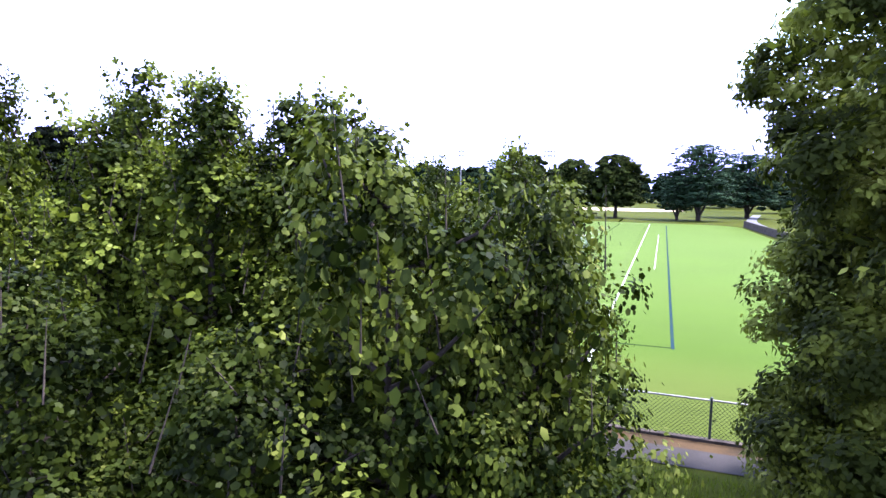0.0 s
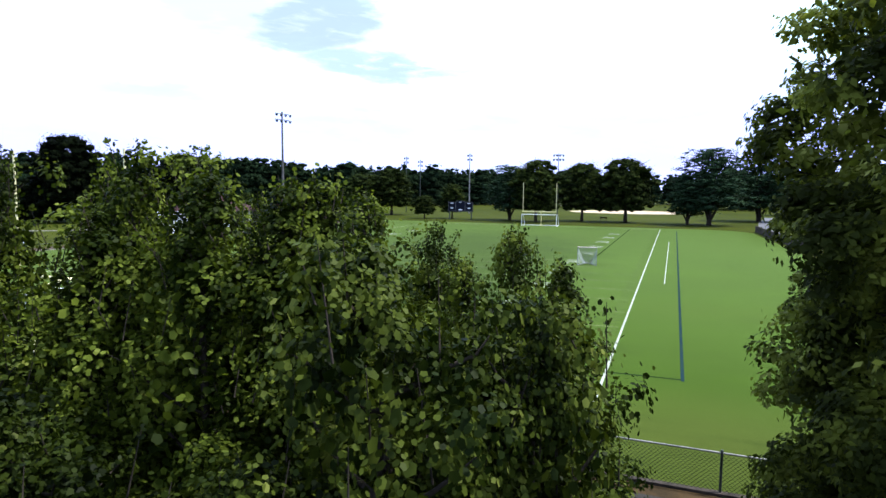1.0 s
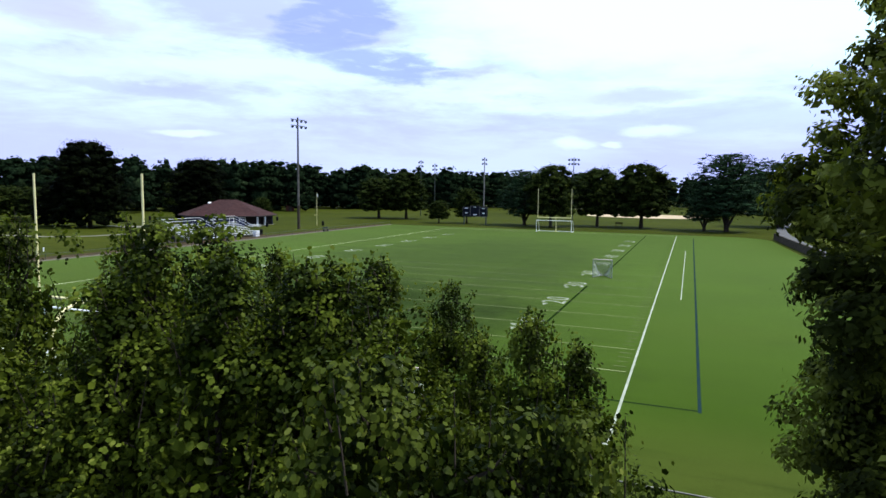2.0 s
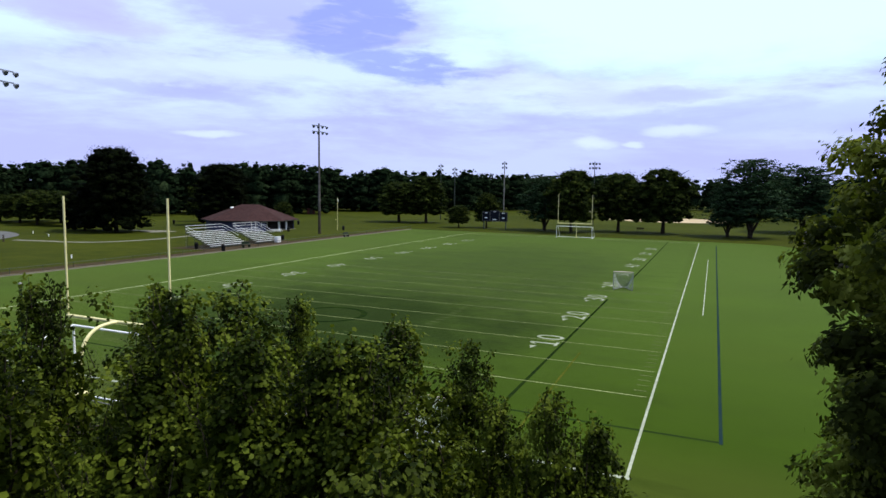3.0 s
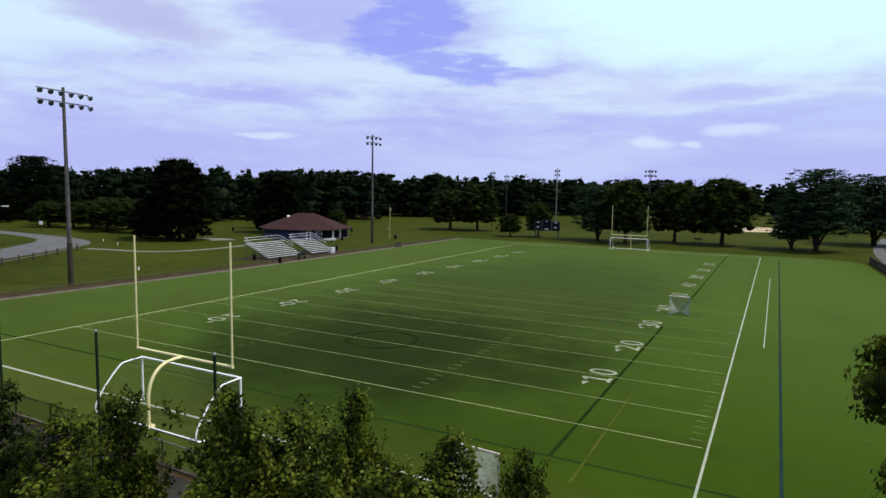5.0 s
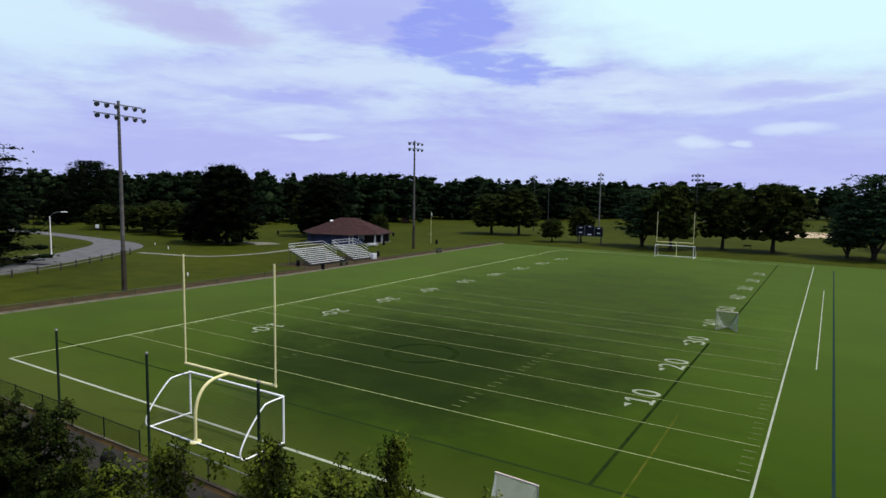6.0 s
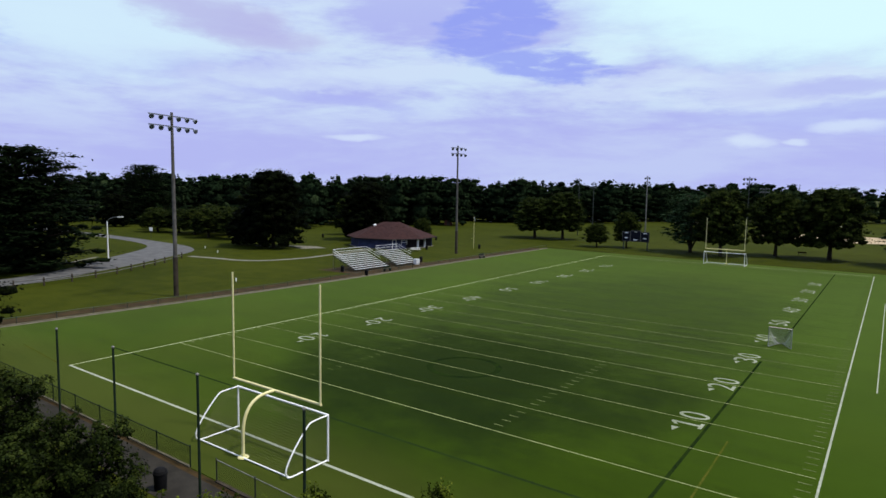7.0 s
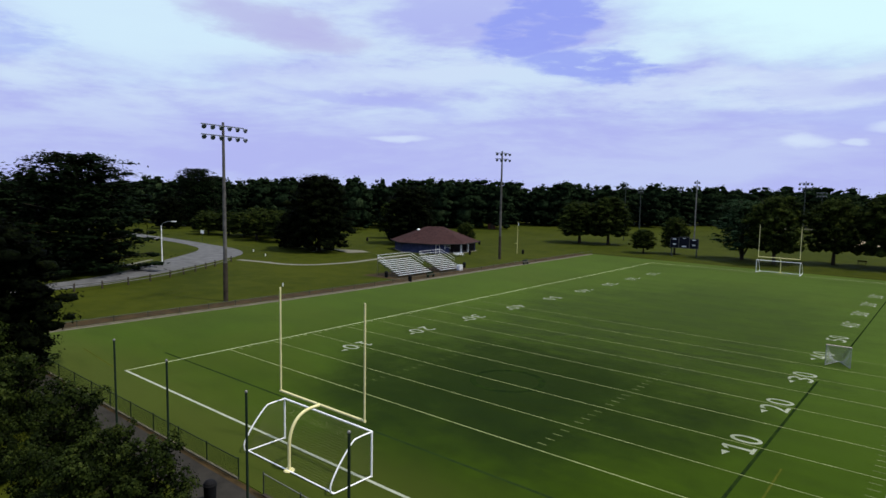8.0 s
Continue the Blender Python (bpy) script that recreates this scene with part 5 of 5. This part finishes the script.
for i, (x, y, h, wide) in enumerate(THICKET_SPOTS):
    place(THICKET[i % 2], x, y, h / 4.6, 75 * i, i < 2, wide)

BIG = twig_tree("tall_tree", "tall broad tree with light green drooping leaves", "tree", 13.8, 3.9, 31, LINDEN_LEAF, (0.75, 0.9, 0.88, 0.86, 0.94, 1.13, 0.97, 0.66, 0.3),
                180, 5, 165, 0.135, 0.60, 0.75, 0.06, 0.25, "", KITE, 3000, (0.88, 1.04), 0.01, 0.88)
place(BIG, 31.9, -9.2, 1.0, 20, True)


def clump_tree(name, label, height, width, seed, material, clumps=70, per=75, leaf=0.5, low=0.16, group=""):
    """A full-grown park tree seen from afar: limbs, and a crown of many leafy clumps with gaps between."""
    rng = np.random.default_rng(seed)
    tree = thing(name, label, "tree", group=group)
    part("trunk", trunk_mesh(height * 0.9, 0.022 * height, 9, rng, 0.27, low + 0.05), BARK, tree)
    where, facing, centres, radii = [], [], [], []
    for i in range(clumps):
        f, a = (i + rng.uniform(0, 1)) / clumps, 2.399 * i + rng.uniform(-0.4, 0.4)
        bulge = 0.85 + 0.3 * noise.noise(Vector((math.cos(a) * 1.3, math.sin(a) * 1.3, f * 2.2 + seed)))
        r = width * 0.5 * bulge * math.sqrt(max(0.02, 1 - ((f - 0.36) / 0.66) ** 2)) * math.sqrt(rng.uniform(0.2, 1.0)) * 0.92
        c = np.array((r * math.cos(a), r * math.sin(a), height * (low + (0.93 - low) * f)))
        rad = np.array((0.088 * width, 0.088 * width, 0.052 * height)) * rng.uniform(0.6, 1.5)
        p = rng.normal(0, 1, (per, 3))
        p /= np.linalg.norm(p, axis=1)[:, None]
        p[:, 2] = np.where(p[:, 2] < -0.2, -p[:, 2] * 0.8, p[:, 2])
        where.append(c + p * rad * rng.normal(0.95, 0.2, (per, 1)))
        facing.append(p + np.array((0, 0, 0.6)))
        centres.append(c), radii.append(rad * 0.62)
    # deep inner foliage
    n = 420
    f, a = rng.uniform(0.04, 0.80, n), rng.uniform(0, 2 * math.pi, n)
    r = width * 0.44 * np.sqrt(np.maximum(0.02, 1 - ((f - 0.36) / 0.64) ** 2)) * np.sqrt(rng.uniform(0, 0.5, n))
    where.append(np.stack((r * np.cos(a), r * np.sin(a), height * (low + (0.95 - low) * f)), 1))
    facing.append(rng.normal(0, 1, (n, 3)))
    where, facing = np.concatenate(where), np.concatenate(facing)
    size = leaf * rng.uniform(0.6, 1.3, len(where))
    size[-n:] = 0.12 * width * rng.uniform(0.6, 1.1, n)
    crown = new("crown", leaf_mesh("crown", where, facing, size, material, DIAMOND, rng=rng, spread=0.3, droop=0.3, lumps=(np.array(centres), np.array(radii))))
    crown.parent = tree
    return tree


def pine_tree(name, label, height, width, seed, material, profile, branches=130, per=34, pads=4, low=0.06, group=""):
    """A white pine: tiers of level limbs that carry flat feathery sprays of needles."""
    rng = np.random.default_rng(seed)
    tree = thing(name, label, "tree", group=group)
    bm = bmesh.new()
    tube(bm, [(0, 0, 0), (0.1, 0, height * 0.4), (0, 0.05, height * 0.8), (0, 0, height * 0.96)], [0.026 * height, 0.02 * height, 0.011 * height, 0.03], 9)
    for a in ((0.4, 2.6, 4.4) if low > 0.1 else ()):
        d = Vector((math.cos(a), math.sin(a), 0))
        tube(bm, [(0, 0, height * 0.05), d * 0.05 * width + Vector((0, 0, height * 0.14)), d * 0.13 * width + Vector((0, 0, height * 0.3))], [0.018 * height, 0.014 * height, 0.006 * height], 8)
    where, facing, centres, radii = [], [], [], []
    steps = np.linspace(0, 1, len(profile))
    for i in range(branches):
        f = (i + rng.uniform(0, 0.6)) / branches
        z = height * (low + (0.97 - low) * f)
        a = 2.399 * i + rng.uniform(-0.3, 0.3)
        reach = width / 2 * float(np.interp(f, steps, profile)) * rng.uniform(0.72, 1.0)
        d = np.array((math.cos(a), math.sin(a), 0))
        lift = reach * rng.uniform(0.02, 0.24)
        pts = [np.array((0, 0, z - 0.1 * reach)) + d * reach * s + np.array((0, 0, (lift + 0.1 * reach) * s ** 1.5)) for s in (0, 0.5, 1.0)]
        tube(bm, pts, [0.005 * height, 0.004 * height, 0.02], 5)
        for k in range(pads):
            s = 0.25 + 0.75 * (k + rng.uniform(0.2, 1.0)) / pads
            c = pts[0] + d * reach * s + np.array((0, 0, (lift + 0.1 * reach) * s ** 1.5)) + np.array((*rng.normal(0, 0.05 * width, 2), rng.normal(0, 0.1)))
            p = rng.normal(0, 1, (per, 3)) * np.array((0.050 * width, 0.050 * width, 0.011 * height)) * rng.uniform(0.7, 1.3)
            p[:, 2] -= 0.10 * np.hypot(p[:, 0], p[:, 1])
            where.append(c + p)
            centres.append(c), radii.append(np.array((0.052 * width, 0.052 * width, 0.019 * height)) * rng.uniform(0.6, 1.15) * (1.1 - 0.5 * f))
            facing.append(d * 0.25 + np.tile((0, 0, 1.0), (per, 1)) + rng.normal(0, 0.35, (per, 3)))
    part("trunk", bm, BARK, tree)
    n = 500
    f, a = rng.uniform(0.03, 0.85, n), rng.uniform(0, 2 * math.pi, n)
    r = width * 0.30 * np.interp(f, steps, profile) * np.sqrt(rng.uniform(0, 1, n))
    where.append(np.stack((r * np.cos(a), r * np.sin(a), height * (low + (0.95 - low) * f)), 1))
    facing.append(rng.normal(0, 1, (n, 3)))
    where, facing = np.concatenate(where), np.concatenate(facing)
    size = 0.037 * width * rng.uniform(0.5, 1.2, len(where))
    size[-n:] = 0.10 * width * rng.uniform(0.6, 1.1, n)
    crown = new("crown", leaf_mesh("crown", where, facing, size, material, NEEDLE, rng=rng, spread=0.3, droop=0.0, lumps=(np.array(centres), np.array(radii))))
    crown.parent = tree
    return tree


BROAD_LABEL, DARK_LABEL, PINE_LABEL = ("broad green park tree with a rounded crown", "dense dark green park tree with low branches", "large feathery dark pine tree")
BROAD = [clump_tree("park_tree", BROAD_LABEL, 15, 13.5, s, FAR_LEAF, 190, 42, 0.30, 0.19, "park trees") for s in (41, 42)]
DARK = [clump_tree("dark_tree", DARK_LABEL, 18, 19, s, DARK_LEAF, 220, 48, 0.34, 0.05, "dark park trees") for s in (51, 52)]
PINES = [pine_tree("pine_tree", PINE_LABEL, 18, 15, 61, PINE_LEAF, (0.95, 1.0, 1.0, 0.98, 0.92, 0.82, 0.66, 0.3), 160, 32, 4, 0.03, "pine trees"),
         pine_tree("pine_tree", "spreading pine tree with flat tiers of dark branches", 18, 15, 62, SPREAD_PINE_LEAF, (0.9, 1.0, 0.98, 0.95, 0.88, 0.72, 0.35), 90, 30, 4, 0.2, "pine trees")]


def grow(stock, spots, high, wide):
    for i, (x, y, h, w) in enumerate(spots):
        m = pose(x, y, 0, 0, 0, 83 * i) @ Matrix.Diagonal((w / wide, w / wide, h / high, 1))
        if i < len(stock):
            stock[i].matrix_basis = m
        else:
            copy_thing(stock[i % len(stock)], m)


grow(BROAD, [(-4.5, 127.5, 15.5, 14.5), (5.2, 136.8, 15.1, 14.2), (15.7, 136.3, 15.6, 16.0), (-59.7, 144.3, 12.4, 16.0), (-51.4, 145.7, 13.8, 14.5),
             (-34.3, 129.3, 6.1, 7.5), (-27.8, 132.7, 9.2, 7.8), (-151.2, 78.8, 6.9, 11), (-143.7, 81.1, 7.2, 10.5), (-133.7, 79.9, 7.6, 11),
             (-123.2, 77.3, 8.2, 11), (-114, 79, 8.5, 11), (-139, 88, 8.5, 12), (-127, 86, 8.5, 12), (66, 140, 14, 13), (-74.6, 108.8, 6.5, 6.0), (-161, 84, 7, 9), (-106, 112, 11, 8)], 15, 13.5)
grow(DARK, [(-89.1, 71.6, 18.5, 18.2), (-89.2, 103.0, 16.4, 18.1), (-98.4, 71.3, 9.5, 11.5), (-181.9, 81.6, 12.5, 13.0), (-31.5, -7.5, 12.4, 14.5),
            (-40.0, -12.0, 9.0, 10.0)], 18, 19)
grow(PINES, [(-87.8, 19.6, 20.3, 24.0), (34.4, 132.4, 17.8, 18.0), (-93.0, 4.0, 15.5, 16.0), (-12.1, 131.9, 14.2, 12.0), (-191, 97, 19, 12),
             (29.8, 133.2, 12.0, 10.0), (-104, -4, 15, 15), (47.7, 160.0, 17.5, 17.0)], 18, 15)


def far_woods():
    """The wooded edge that closes the view all round, too many trees to count."""
    rng = np.random.default_rng(77)
    where, facing, size, centres, radii = [], [], [], [], []
    spots = []
    for x0, y0, x1, y1, n in ((-270, 20, -200, 118, 30), (-235, 95, -180, 150, 24), (-205, 118, -122, 184, 44), (-175, 125, -118, 172, 20), (-150, 180, -108, 250, 28), (-125, 200, -62, 292, 40), (-110, 262, -10, 330, 44),
                              (-60, 310, 60, 400, 40), (40, 270, 140, 360, 30), (60, 205, 160, 270, 22), (70, 120, 130, 210, 22),
                              (-300, -60, -200, 40, 20), (-160, -60, -108, 0, 14), (-200, 150, -140, 240, 22), (80, 20, 140, 120, 7), (-100, -140, 120, -90, 8)):
        for k in range(n):
            s = (k + rng.uniform(0, 1)) / n
            spots.append((x0 + (x1 - x0) * s + rng.normal(0, 7), y0 + (y1 - y0) * s + rng.normal(0, 7)))
    for x, y in spots:
        h, w = rng.uniform(16.0, 20.8), rng.uniform(12, 18)
        pointed = rng.uniform() < 0.22
        for f in (0.25, 0.5, 0.7):
            centres.append(np.array((x, y, h * f))), radii.append(np.array((w, w, h * 0.55)) * (0.40 * (1 - 0.8 * f if pointed else 1 - 0.45 * f)))
        for c in range(30):
            f = (c + rng.uniform(0, 1)) / 30
            a = 2.399 * c + rng.uniform(-0.5, 0.5)
            r = w / 2 * ((1 - f) ** 0.7 if pointed else math.sqrt(max(0.0, 1 - (2 * f - 0.75) ** 2 * 0.62))) * rng.uniform(0.45, 0.85)
            cc = np.array((x + r * math.cos(a), y + r * math.sin(a), h * (0.05 + f * 0.85)))
            p = rng.normal(0, 1, (8, 3))
            p /= np.linalg.norm(p, axis=1)[:, None]
            p[:, 2] = np.where(p[:, 2] < -0.25, -p[:, 2], p[:, 2])
            rad = np.array((0.14 * w, 0.14 * w, 0.062 * h)) * rng.uniform(0.6, 1.4)
            if pointed:
                rad = rad * (1.05 - 0.55 * f)
            where.append(cc + p * rad * rng.normal(0.95, 0.18, (8, 1)))
            facing.append(p + np.array((0, 0, 0.5)))
            size.append(rng.uniform(0.65, 1.25, 8))
            centres.append(cc), radii.append(rad * 0.72)
    where, facing, size = np.concatenate(where), np.concatenate(facing), np.concatenate(size)
    woods = new("far_woods", leaf_mesh("far_woods", where, facing, size, WOODS_LEAF, DIAMOND, rng=rng, spread=0.28, droop=0.1, lumps=(np.array(centres), np.array(radii))))
    tagged(woods, "dense dark green woods closing the horizon", "woods", kind="stuff")


far_woods()


def grass_patch():
    rng = np.random.default_rng(5)
    n = 26000
    x, y = rng.uniform(22, 36, n), rng.uniform(-16.5, -7.3, n)
    where = np.stack((x, y, np.zeros(n)), 1)
    h = rng.uniform(0.08, 0.22, n) * (0.6 + 0.8 * rng.random(n))
    a = rng.uniform(0, 2 * math.pi, n)
    side = np.stack((np.cos(a), np.sin(a), np.zeros(n)), 1) * 0.010
    tip = np.stack((rng.normal(0, 0.05, n), rng.normal(0, 0.05, n), h), 1)
    co = np.stack((where - side, where + side, where + tip), 1)
    me = bpy.data.meshes.new("long_grass")
    me.vertices.add(n * 3)
    me.vertices.foreach_set("co", co.astype(np.float32).ravel())
    me.loops.add(n * 3)
    me.loops.foreach_set("vertex_index", np.arange(n * 3, dtype=np.int32))
    me.polygons.add(n)
    me.polygons.foreach_set("loop_start", np.arange(0, n * 3, 3, dtype=np.int32))
    me.update(calc_edges=True)
    me.materials.append(GRASS_BLADE)
    tagged(new("long_grass", me), "bright green unmown grass beside the path", "grass", kind="stuff")


grass_patch()
